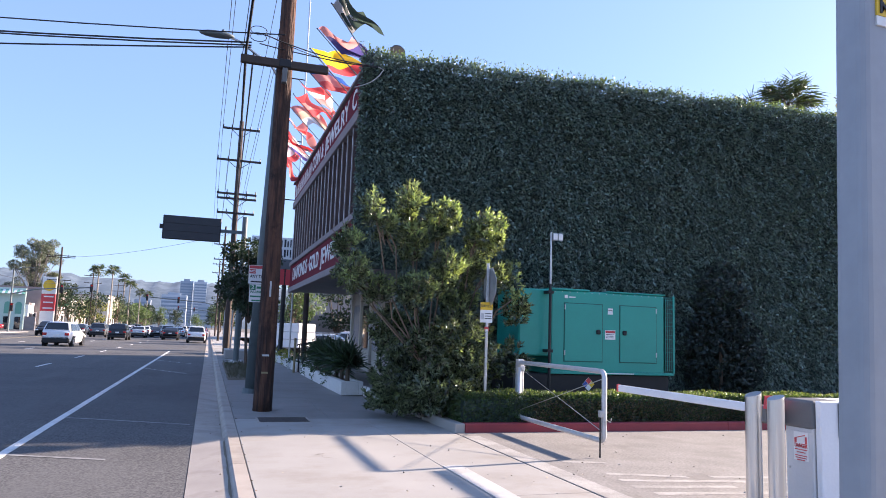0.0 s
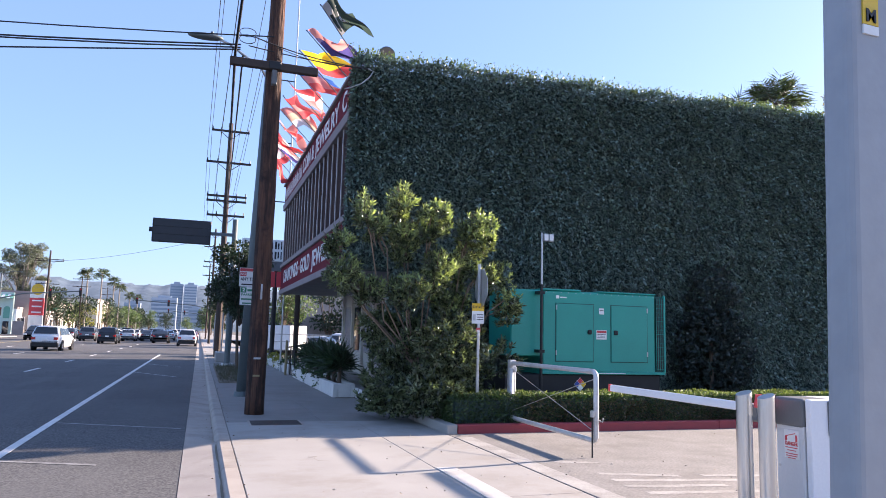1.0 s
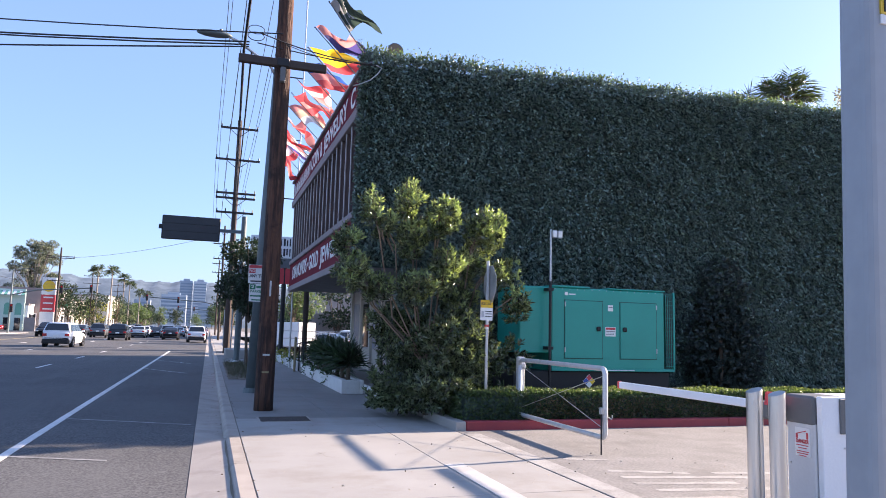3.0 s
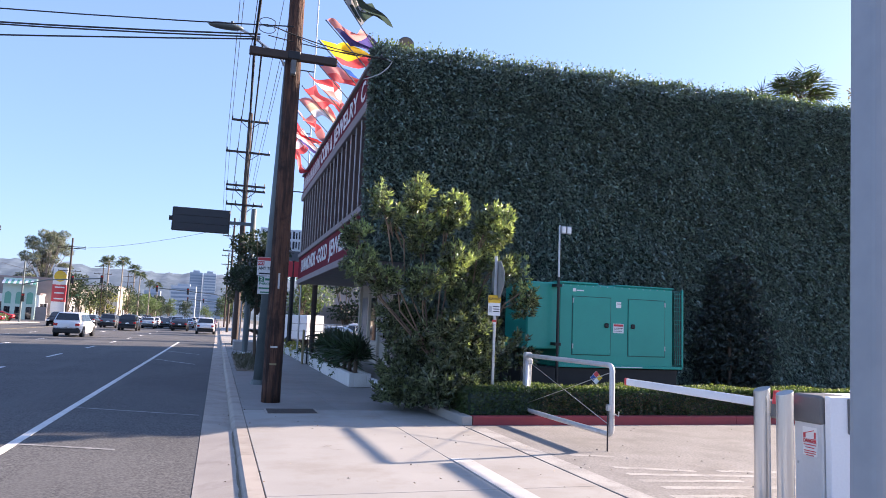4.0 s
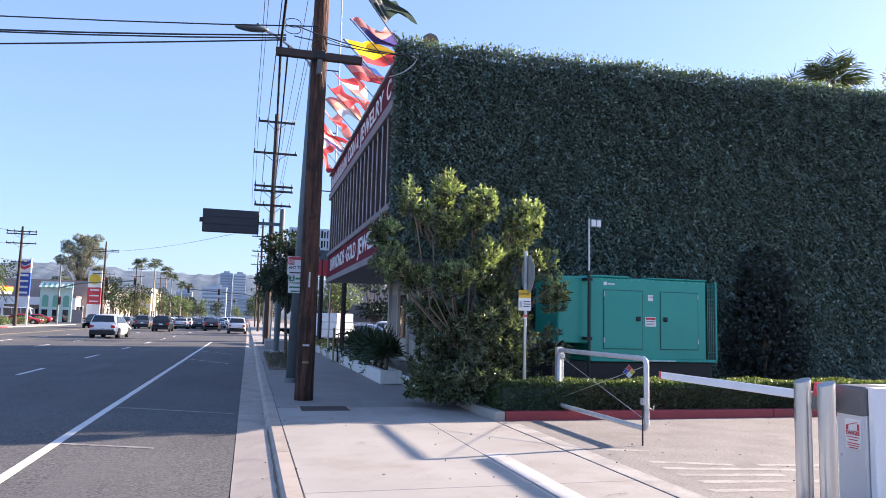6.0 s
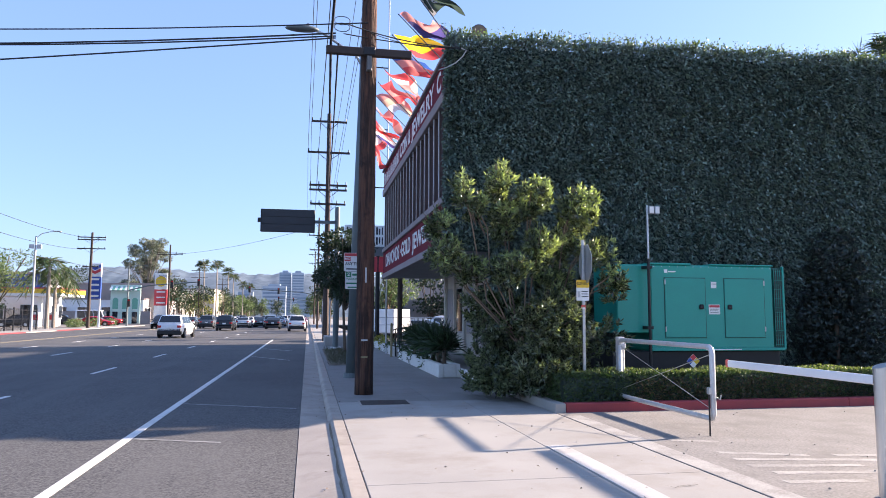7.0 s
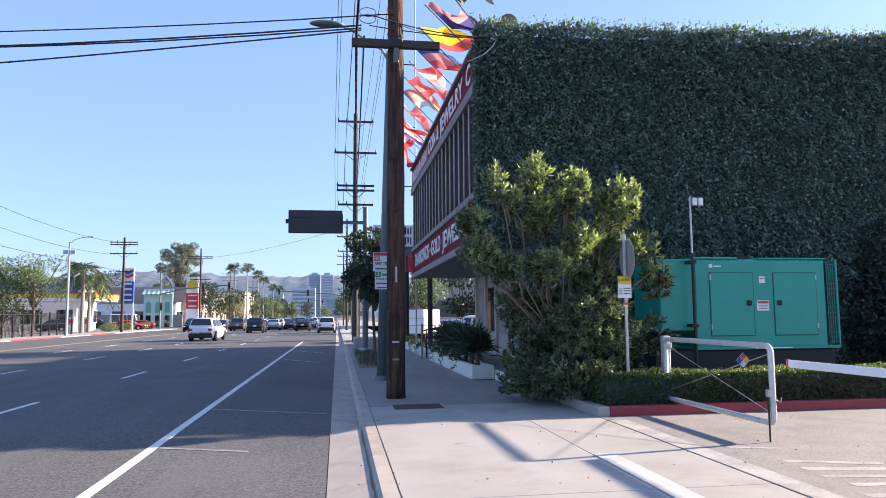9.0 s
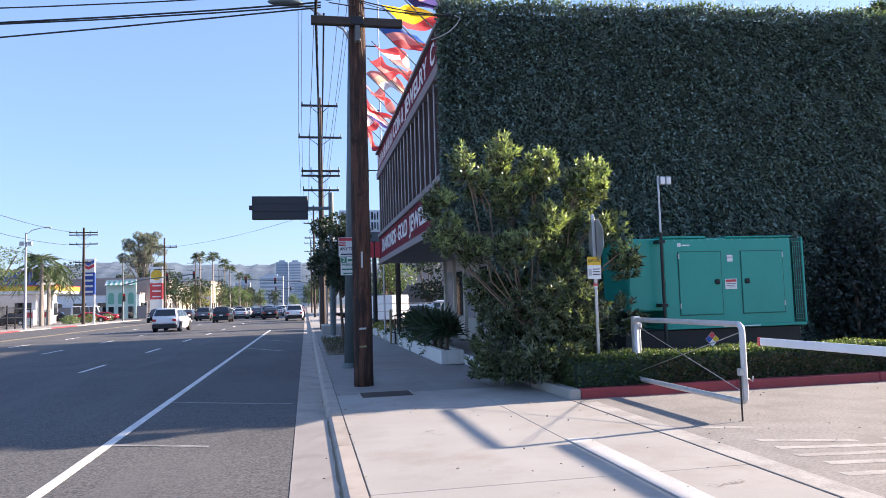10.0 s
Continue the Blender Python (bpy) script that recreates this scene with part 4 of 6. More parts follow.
# upper masses, each at the end of a limb, then the dense lower body
UPPER = [(3.42, 13.35, 4.05, 0.30, 0.28, 0.42), (2.62, 13.3, 3.82, 0.22, 0.22, 0.34), (2.2, 13.2, 3.2, 0.28, 0.28, 0.32), (2.3, 13.2, 2.62, 0.36, 0.3, 0.36), (2.95, 13.3, 3.55, 0.24, 0.26, 0.28),
         (3.98, 13.3, 3.62, 0.36, 0.3, 0.46), (3.5, 13.3, 3.3, 0.3, 0.3, 0.46), (5.02, 13.35, 3.55, 0.42, 0.34, 0.5), (4.72, 13.3, 2.9, 0.34, 0.32, 0.44), (4.12, 13.2, 2.72, 0.32, 0.3, 0.46),
         (2.85, 13.2, 2.35, 0.36, 0.3, 0.32), (3.5, 13.15, 2.35, 0.4, 0.32, 0.34), (5.62, 13.3, 2.75, 0.22, 0.26, 0.36), (5.75, 13.3, 2.12, 0.3, 0.3, 0.42), (4.6, 13.1, 2.15, 0.45, 0.36, 0.4), (5.2, 13.25, 2.75, 0.28, 0.28, 0.3)]
LOWER = [(3.5, 13.3, 1.4, 0.72, 0.5, 0.62), (4.4, 13.2, 1.4, 0.72, 0.48, 0.66), (3.3, 13.35, 0.6, 0.52, 0.5, 0.58), (4.15, 13.15, 0.6, 0.7, 0.5, 0.58), (5.05, 13.15, 0.95, 0.55, 0.4, 0.65), (5.7, 13.2, 1.15, 0.33, 0.34, 0.38), (3.05, 13.35, 1.75, 0.36, 0.4, 0.34), (3.2, 13.2, 0.3, 0.46, 0.5, 0.34), (3.95, 13.0, 0.28, 0.6, 0.5, 0.34)]
def rounder(mass, i):
    """The mass set into a deeper, rounder crown."""
    x, y, z, rx, ry, rz = mass
    deep = 1.7 if x < 4.5 else 1.25
    return (0.95 * x, (12.6 if x < 4.5 else 12.82) + 0.24 * (-1) ** i * (1 - abs(x - 3.9) / 3), 0.956 * z + 0.03, 0.88 * rx, ry * deep, 0.92 * rz)


UPPER = [rounder(m, i) for i, m in enumerate(UPPER)]
LOWER = [(q[0], q[1], q[2], q[3] * 1.1, q[4], q[5] * 1.06) for q in (rounder(m, i) for i, m in enumerate(LOWER))]
LOWER = [(q[0] * 1.065, 13.4, q[2] * 1.065 - 0.1, *q[3:]) if q[0] < 3.4 else q for q in LOWER]   # the foot on the pavement side stands further back
for i, (x, y, z, rx, ry, rz) in enumerate(UPPER):
    base = Vector((3.76, 12.85, 0.7 + 0.08 * (i % 6)))
    end = Vector((x, y, z + rz * 0.5))
    bow = base.lerp(end, 0.5) + Vector((0.18 * (x - 3.76), -0.05 + 0.1 * (i % 2), 0.14 - 0.1 * (i % 3)))
    part("limb", pipe([base, bow, base.lerp(end, 0.8) + Vector((0.06 * (-1) ** i, -0.06, 0.02)), end], 0.013, 6), TWIG if i % 3 else BARK, shrub)
    for k in range(3):   # forked twigs within the mass
        q = end + Vector((rs.normal(0, rx * 0.6), rs.normal(0, ry * 0.5), rs.normal(0, rz * 0.4)))
        part("twig", pipe([base.lerp(end, 0.75), base.lerp(end, 0.9).lerp(q, 0.4) + Vector((0, 0, -0.05)), q], 0.007, 5), TWIG if k else BARK, shrub)
tips, out = ellipsoid_points(rs, UPPER, 980)
axis = out * 0.7 + rs.normal(0, 0.35, tips.shape) + np.array([0.1, -0.1, 0.65])
p, d = rosettes(rs, tips, axis, 26, 0.5)
leaves("foliage", p, d, 0.108, 0.025, BUSH, shrub, "narrow dark green leaves", "stuff", 0.15, 22)
tips, out = ellipsoid_points(rs, LOWER, 1450)
keep = tips[:, 2] > 0.05
axis = out[keep] * 0.8 + rs.normal(0, 0.4, tips[keep].shape) + np.array([0, -0.2, 0.4])
p, d = rosettes(rs, tips[keep], axis, 26, 0.5)
leaves("low_foliage", p, d, 0.105, 0.026, BUSH, shrub, "darker leaves low down", "stuff", 0.15, 25)
# young tips, shifted up and sunward to paint the lit side
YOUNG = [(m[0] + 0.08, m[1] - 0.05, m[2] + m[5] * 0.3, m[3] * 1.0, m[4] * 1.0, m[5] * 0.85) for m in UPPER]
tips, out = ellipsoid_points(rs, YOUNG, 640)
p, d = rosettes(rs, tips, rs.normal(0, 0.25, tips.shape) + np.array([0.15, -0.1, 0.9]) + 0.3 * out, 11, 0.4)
leaves("lit_young_foliage", p, d, 0.1, 0.028, BUSH_LIT_TIP, shrub, "yellow-green young leaves, coloured brighter for the sun on the tips", "stuff", 0.15, 23)

# fills the place of a shaded recess in the ivy
dark = thing("wall_shrub", pose(0, 0, 0.08), "upright shrub at the ivy wall, its leaves coloured dark for a shaded recess", "shrub")
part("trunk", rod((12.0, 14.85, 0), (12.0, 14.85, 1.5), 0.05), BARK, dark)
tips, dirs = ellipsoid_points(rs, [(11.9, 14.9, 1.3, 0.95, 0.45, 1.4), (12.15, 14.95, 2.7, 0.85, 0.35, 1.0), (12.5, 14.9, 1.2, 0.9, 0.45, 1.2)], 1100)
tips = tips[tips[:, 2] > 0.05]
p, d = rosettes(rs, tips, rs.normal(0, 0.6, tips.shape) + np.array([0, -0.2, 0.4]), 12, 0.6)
leaves("foliage", p, d, 0.09, 0.05, WALL_BUSH_SHADED, dark, "", "stuff", 0.2, 24)


def strap_plant(x, y, z, r, seed):
    t = thing("yucca", pose(x, y, z), "dark spiky strap-leaved plant in the white planter", "plant", "spiky plants in the planter")
    rr = np.random.RandomState(seed)
    part("stem", rod((0, 0, 0), (0, 0, 0.48), 0.06, 0.05, 8), BARK, t)
    n = 420
    az, el = rr.uniform(0, math.tau, n), rr.uniform(-0.45, 1.5, n)
    d = np.stack([np.cos(az) * np.cos(el), np.sin(az) * np.cos(el), np.sin(el)], 1)
    leaves("foliage", np.array([0, 0, 0.5]) + rr.normal(0, 0.09, (n, 3)), d, r, 0.045, YUCCA, t, "", "stuff", 0.25, seed)


for i, (x, y, r) in enumerate(((3.44, 18.85, 0.46), (3.42, 19.6, 0.52), (3.44, 20.5, 0.5), (3.42, 21.6, 0.54), (3.44, 22.8, 0.5), (3.42, 24.0, 0.5))):
    strap_plant(x, y, 0.28, r, 40 + i)
for i, y in enumerate((20.4, 22.9, 24.8, 29.5, 32.0, 35.0, 38.5)):
    t = thing("trailing_plant", pose(3.3, y, 0.28), "low trailing green plant spilling over the planter", "plant", "trailing plants")
    rr = np.random.RandomState(60 + i)
    part("stem", rod((0.1, 0, 0), (0.1, 0, 0.2), 0.015), BARK, t)
    q, d = ellipsoid_points(rr, [(0.05, 0, 0.12, 0.3, 0.55, 0.2), (-0.2, 0.1, -0.05, 0.1, 0.25, 0.2)], 260)
    leaves("foliage", q, d + rr.normal(0, 0.5, q.shape), 0.11, 0.05, HEDGE if i < 4 else TREE_YELLOW, t, "", "stuff", 0.2, 60 + i)


def tree(x, y, h, r, mat, label, seed, clumps=9, n=1500, leaf=0.3, crown_low=0.35, trunk=0.14, name="tree", z=0.0, spread=1.0, bark=None):
    """A tapered trunk, limbs, and a crown of many leaves in uneven clumps."""
    t = thing(name, pose(x, y, z), label, "tree")
    rr = np.random.RandomState(seed)
    part("trunk", rod((0, 0, 0), (0.1 * rr.normal(), 0.1 * rr.normal(), h * (crown_low + 0.15)), trunk, trunk * 0.6, 8, rings=3, wobble=0.2), bark or BARK, t)
    specs = []
    for _ in range(clumps):
        a, rad, zz = rr.uniform(0, math.tau), r * rr.uniform(0.05, 0.75), h * rr.uniform(crown_low + 0.12, 0.9)
        k = r * rr.uniform(0.28, 0.5) * spread
        specs.append((rad * math.cos(a), rad * math.sin(a), zz, k, k, k * 0.75))
        part("limb", pipe([(0, 0, h * crown_low), (rad * math.cos(a) * 0.5, rad * math.sin(a) * 0.5, (h * crown_low + zz) * 0.52), (rad * math.cos(a), rad * math.sin(a), zz)], trunk * 0.3, 5), bark or BARK, t)
    q, d = ellipsoid_points(rr, specs, n)
    leaves("crown", q, d + rr.normal(0, 0.7, q.shape), leaf, leaf * 0.6, mat, t, "", "stuff", 0.2, seed)
    return t


def fan_palm(x, y, h, r, label, seed, z=0.0, droop=0.5, n=34, mat=PALM, cat="palm tree"):
    """A slim trunk and a head of fronds, each a rib with narrow leaflets."""
    t = thing("palm_tree", pose(x, y, z), label, cat)
    rr = np.random.RandomState(seed)
    part("trunk", rod((0, 0, 0), (0, 0, h), 0.24, 0.16, 9, rings=8, wobble=0.15), PALM_BARK, t)
    P, D = [], []
    for i in range(n):
        a, e = rr.uniform(0, math.tau), rr.uniform(-0.4, 1.35)
        out = np.array([math.cos(a), math.sin(a), 0])
        L = r * rr.uniform(0.8, 1.1)
        rib = [np.array([0, 0, h]) + out * L * s * math.cos(e) + np.array([0, 0, L * (s * math.sin(e) - droop * s * s)]) for s in np.linspace(0.0, 1, 9)]
        part("frond_rib", pipe([tuple(c) for c in rib], 0.02, 4), BARK, t)
        side = np.cross(out, [0, 0, 1.0])
        for k in range(3, 9):
            fw = rib[k] - rib[k - 1]
            for sg in (-1, 1):
                for j in range(3):
                    P.append(rib[k - 1] + fw * j / 3)
                    D.append(fw / np.linalg.norm(fw) * 0.7 + side * sg * 0.8 + np.array([0, 0, -0.35]) + rr.normal(0, 0.12, 3))
    leaves("fronds", np.array(P), np.array(D), r * 0.42, r * 0.032, mat, t, "", "stuff", 0.1, seed)
    return t


fan_palm(43.8, 45, 21.3, 2.7, "fan palm rising behind the ivy building", 71, droop=0.12, n=52)
fan_palm(40.3, 46, 19.2, 3.0, "fan palm rising behind the ivy building", 72, droop=0.12, n=44)
tree(57.0, 50, 28.6, 3.0, leafy("pale_blossom_leaf", (0.34, 0.27, 0.24), (0.2, 0.2, 0.15), 0.4, 0.5, 0.3), "tall thin tree with pale reddish leaves above the ivy wall", 73, 14, 1800, 0.3, 0.5)

# ---- flags on the street front ----
def cloth(mat_name, base):
    """Thin flag cloth that lets light through."""
    m = leafy(mat_name, base, tuple(v * 0.85 for v in base), 0.0, 0.7, 0.62)
    for nd in m.node_tree.nodes:
        if nd.type == "MIX" and nd.blend_type == "MULTIPLY":
            nd.inputs["B"].default_value = (1, 1, 1, 1)
    return m


CLOTH = {"green": cloth("green_cloth", (0.05, 0.075, 0.06)), "white": cloth("white_cloth", (0.78, 0.76, 0.76)), "red": cloth("red_cloth", (0.62, 0.09, 0.1)), "pink": cloth("faded_red_cloth", (0.76, 0.3, 0.28)),
         "blue": cloth("blue_cloth", (0.05, 0.13, 0.42)), "navy": cloth("navy_cloth", (0.09, 0.075, 0.24)), "yellow": cloth("yellow_cloth", (0.85, 0.6, 0.04)), "peach": cloth("peach_cloth", (0.82, 0.5, 0.36))}
FLAG_ROWS = ((15.5, "green green green", "dark green flag with a white crescent"), (15.8, "pink navy navy", "pink and dark blue flag"), (17.02, "yellow yellow red", "yellow and red flag"), (18.23, "blue pink red", "blue and faded red flag"),
             (19.32, "red white pink", "red flag with a white band"), (20.6, "red pink red", "faded red flag with creases"), (21.8, "pink peach white", "faded pink and white flag"), (22.9, "pink red pink", "faded red flag"),
             (24.1, "red pink white", "red and white flag"), (25.3, "pink white navy", "pink, white and dark blue flag"), (26.5, "red white red", "red and white banded flag"), (27.6, "pink red red", "faded red flag"))


def flag(i, y, bands, words):
    """A thin pole leaning out from the roof edge, and a creased cloth blown back towards the roof."""
    rr = random.Random(190 + i)
    first = i == 0
    fl = thing("flag", pose(2.98 if first else FAC_X + 0.0, y, 7.72 if first else 7.43), words + " on a slanted roof pole", "flag", "flags along the roof edge")
    tip = Vector((-0.96, 0.0, 1.22)) if first else Vector((-1.03, 0.0, 0.99))
    part("pole", rod((0, 0, -0.03), tip, 0.014, 0.011, 6), POLE_PAINT, fl)
    part("finial", rod(tip, tip * 1.02, 0.02, 0.012, 6), BLACK, fl)
    hoist0, hoist1 = tip * 0.985, tip * (0.985 - 0.78 / tip.length)
    fly = Vector((rr.uniform(0.35, 0.8), rr.uniform(-0.6, 0.3), rr.uniform(-0.35, 0.3))).normalized() * rr.uniform(0.7, 1.0)
    across = fly.cross(tip).normalized()
    f1, f2, sag = rr.uniform(4.5, 7), rr.uniform(9, 13), rr.uniform(0.08, 0.28)

    def at(s, w, lift=0.0):
        q = hoist0.lerp(hoist1, w) + fly * s * (1 - 0.25 * w * math.sin(3 * w + i)) + tip * 0.16 * s * math.sin(4 * s + i * 2.3)
        fold = 0.2 * s ** 0.6 * math.sin(f1 * s + 3.4 * w + i * 1.7) + 0.1 * s * math.sin(f2 * s - 6 * w + i)
        return q + across * (fold + lift) + Vector((0, 0, -sag * s * s - 0.1 * s * w * math.sin(i * 2.1) + 0.05 * math.sin(5 * s + i)))

    for b, colour in enumerate(bands.split()):
        bm = bmesh.new()
        grid = [[bm.verts.new(at(u / 18, (b + v / 4) / 3)) for v in range(5)] for u in range(19)]
        for u in range(18):
            for v in range(4):
                bm.faces.new((grid[u][v], grid[u + 1][v], grid[u + 1][v + 1], grid[u][v + 1]))
        part("cloth_band", bm, CLOTH[colour], fl, smooth=True)
    if first:   # white hoist band and crescent, sewn on both sides of the cloth
        for lift in (-0.012, 0.012):
            bm = bmesh.new()
            ang = [0.5 + k * 0.29 for k in range(15)]
            outer = [bm.verts.new(at(0.55 + 0.24 * math.cos(a), 0.5 + 0.32 * math.sin(a), lift)) for a in ang]
            inner = [bm.verts.new(at(0.58 + 0.20 * math.cos(a) + 0.05 * (1 - abs(k - 7) / 7), 0.5 + 0.32 * math.sin(a) * (0.68 + 0.32 * abs(k - 7) / 7), lift)) for k, a in enumerate(ang)]
            for k in range(14):
                bm.faces.new((outer[k], outer[k + 1], inner[k + 1], inner[k]))
            part("crescent", bm, CLOTH["white"], fl, "white crescent")
            bm = bmesh.new()
            edge = [(bm.verts.new(at(0.0, k / 6, lift)), bm.verts.new(at(0.16, k / 6, lift))) for k in range(7)]
            for k in range(6):
                bm.faces.new((edge[k][0], edge[k + 1][0], edge[k + 1][1], edge[k][1]))
            part("hoist_band", bm, CLOTH["white"], fl, "white band along the pole")


for i, (y, bands, words) in enumerate(FLAG_ROWS):
    flag(i, y, bands, words)

dish = thing("roof_vent", pose(3.78, 16.3, 7.58), "round grey roof vent disc behind the parapet", "roof vent")
part("disc", rod((0, -0.03, 0.78), (0, 0.03, 0.78), 0.2, seg=24), CAP_GREY, dish)
part("face", rod((0, -0.036, 0.78), (0, -0.031, 0.78), 0.17, seg=24), TWIG, dish)
part("stem", rod((0, 0.05, -0.1), (0, 0.05, 0.8), 0.03), STEEL, dish)


# ---- poles, wires, street furniture along the pavement ----
def wire(name, a, b, sag, r=0.011, n=14, group="overhead wires"):
    a, b = Vector(a), Vector(b)
    pts = [a.lerp(b, k / n) - Vector((0, 0, 4 * sag * (k / n) * (1 - k / n))) for k in range(n + 1)]
    return tagged(obj(name, pipe(pts, r, 5), WIRE), "thin black overhead wire strung between poles", "wire", group)


def power_pole(x, y, h, arms, label, z=0.0, r=0.15, mat=WOOD2):
    """A wooden pole with crossarms (height, half width), braces and insulators."""
    t = thing("power_pole", pose(x, y, z), label, "utility pole")
    part("shaft", rod((0, 0, 0), (0, 0, h), r, r * 0.65, 10), mat, t)
    for az, hw in arms:
        c = part("crossarm", box(-hw, hw, -0.2, -0.1, az - 0.06, az + 0.06), ARM, t)
        part("brace", rod((-hw * 0.5, -0.1, az - 0.05), (0, -0.1, az - 0.55), 0.02, seg=5), ARM, t)
        part("brace", rod((hw * 0.5, -0.1, az - 0.05), (0, -0.1, az - 0.55), 0.02, seg=5), ARM, t)
        for s in (-0.95, -0.5, 0.5, 0.95):
            part("insulator", rod((hw * s, -0.15, az + 0.06), (hw * s, -0.15, az + 0.24), 0.04, 0.025, 6), BLACK, c)
    return t


power_pole(0.95, 45, 14.4, ((13.85, 1.12), (11.85, 1.32), (9.75, 1.17), (9.45, 1.17), (8.55, 1.1)), "tall weathered wooden power pole with stacked crossarms", r=0.2)
power_pole(1.0, 88, 13.6, ((13.0, 1.2), (11.4, 1.2), (9.6, 1.1)), "wooden power pole further along the pavement")
power_pole(1.0, 135, 13.6, ((13.0, 1.2), (11.4, 1.2)), "wooden power pole further along the pavement")
for (x, z, tz) in ((-0.16, 13.95, 14.5), (0.4, 13.95, 14.5), (1.5, 13.95, 14.5), (2.05, 13.95, 14.5), (-0.35, 11.95, 13.0), (0.3, 11.95, 13.0), (1.6, 11.95, 13.0)):
    wire("overhead_wire", (x, 45, z), (0.98 + (x - 0.95) * 0.75, 6, tz + 0.3), 0.5, 0.012)
    wire("overhead_wire", (x, 45, z), (x, 88, z - 0.8), 0.6, 0.012)
wire("bundled_cable", (0.95, 44.8, 9.4), (0.2, 14.2, 7.02), 0.25, 0.03)
wire("bundled_cable", (0.95, 44.8, 8.6), (0.35, 14.2, 7.0), 0.35, 0.02)
wire("bundled_cable", (0.2, 14.2, 7.02), (0.35, 2, 9.5), 0.1, 0.028)
for (z0, z1, yb, r, s) in ((7.53, 8.55, 20, 0.014, 0.5), (7.26, 7.9, 19, 0.018, 0.6), (7.20, 7.8, 18.2, 0.016, 0.65), (7.16, 4.8, 16.5, 0.016, 0.25)):
    wire("street_cable", (0.95 if z0 > 7.4 else 0.3, 14.3, z0), (-27, yb, z1), s, r)
for (a, b, s, r) in (((0.55, 14.2, 7.42), (3.06, 14.97, 7.42), 0.1, 0.013), ((0.45, 14.2, 7.22), (3.04, 14.97, 7.39), 0.04, 0.012), ((1.0, 14.25, 7.3), (2.95, 14.97, 7.44), 0.12, 0.008)):
    wire("service_drop", a, b, s, r)
tagged(obj("service_cable", pipe([(3.04, 14.96, 7.41), (3.16, 14.95, 7.36), (3.08, 14.96, 7.22), (2.92, 15.0, 7.07), (2.74, 15.08, 6.99), (2.58, 15.2, 6.96)], 0.012, 6), CAB_GREY), "pale grey cable looping from the ivy corner to the fascia", "cable")
for k in range(2):
    ring = [(0.42 + 0.16 * math.cos(a * math.tau / 12), 14.2, 7.35 + k * 0.14 + 0.09 * math.sin(a * math.tau / 12)) for a in range(13)]
    tagged(obj("cable_loop", pipe(ring, 0.008, 5), WIRE), "coiled loop of black cable hanging by the crossarm", "cable")

mast2 = thing("roof_mast", pose(3.05, 29.6, 0), "thin steel mast with clamps beside the building", "mast")
part("mast", rod((0, 0, 0), (0, 0, 16), 0.035, 0.03, 8), STEEL, mast2)
for z in (6.9, 9.4, 12.1):
    part("standoff", box(-0.9, 0.0, -0.02, 0.02, z, z + 0.04), BLACK, mast2)

vms = thing("message_sign", pose(1.15, 34, 0), "dark electronic message sign on a steel pole arm", "road sign")
part("pole", rod((0, 0, 0), (0, 0, 6.7), 0.13, 0.12, 14), POLE_PAINT, vms)
part("base", rod((0, 0, 0), (0, 0, 0.1), 0.26, 0.24, 14), STEEL, vms)
part("arm", box(-1.1, 0.05, -0.07, 0.07, 5.9, 6.04), POLE_PAINT, vms)
part("lug", box(-3.68, -3.55, -0.06, 0.06, 5.9, 6.1), BLACK, vms)
SIGN_DARK = material("sign_dark_grey", (0.04, 0.043, 0.047), (0.032, 0.034, 0.038), 3, 0.55)
cab = part("cabinet", box(-3.55, -1.05, -0.12, 0.12, 5.45, 6.52, 0.03), BLACK, vms, "dark ribbed sign cabinet")
for z in (5.47, 5.82, 6.17):
    part("panel", box(-3.5, -1.1, -0.135, -0.119, z, z + 0.33), SIGN_DARK, cab)

shop_sign = thing("pole_sign", pose(3.2, 38, 0), "white cabinet sign with dark lettering on a pole", "sign")
part("pole", rod((0.3, 0.15, 0), (0.3, 0.15, 5.3), 0.12), BLACK, shop_sign)
cabn = part("cabinet", box(-1.5, 1.3, 0, 0.3, 5.25, 6.4, 0.02), SIGN_WHITE, shop_sign)
part("lower_panel", box(-1.5, 1.3, 0.02, 0.28, 4.75, 5.24), CAP_GREY, shop_sign)
part("red_panel", box(-1.3, 1.3, 0.04, 0.26, 3.9, 4.72), SIGN_RED, shop_sign)
for i in range(17):   # a name half hidden behind the poles
    x, w = -1.38 + i * 0.155, (0.06, 0.1, 0.075)[i % 3]
    part("letter_bar", box(x, x + w, -0.012, 0.001, 5.9, 6.3 - (0, 0.08, 0, 0, 0.05)[i % 5]), INK, cabn)
    if i > 5:
        part("letter_bar", box(x, x + w, -0.012, 0.001, 5.36 + (0, 0, 0.06)[i % 3], 5.76), INK, cabn)

tree(1.45, 31, 5.4, 1.35, TREE_DARK, "small dark street tree in the pavement strip", 81, 18, 7500, 0.13, 0.33, 0.07)
tree(1.5, 41, 5.6, 1.4, TREE_DARK, "small dark street tree in the pavement strip", 82, 12, 2200, 0.16, 0.33, 0.07)
tree(1.5, 56, 6.0, 1.6, TREE_DARK, "dark street tree in the pavement strip", 83, 10, 1500, 0.2, 0.3, 0.08)
tree(5.6, 52, 6.2, 2.2, TREE_MID, "green garden tree beyond the building", 84, 12, 2500, 0.2, 0.25, 0.12)
strip = thing("weed_strip", pose(0.95, 27.5, 0), "dry weeds and grass in the pavement strip", "weeds", kind="stuff")
rr = np.random.RandomState(85)
q = np.stack([rr.uniform(-0.35, 0.55, 1600), rr.uniform(-4.5, 6, 1600), np.zeros(1600)], 1)
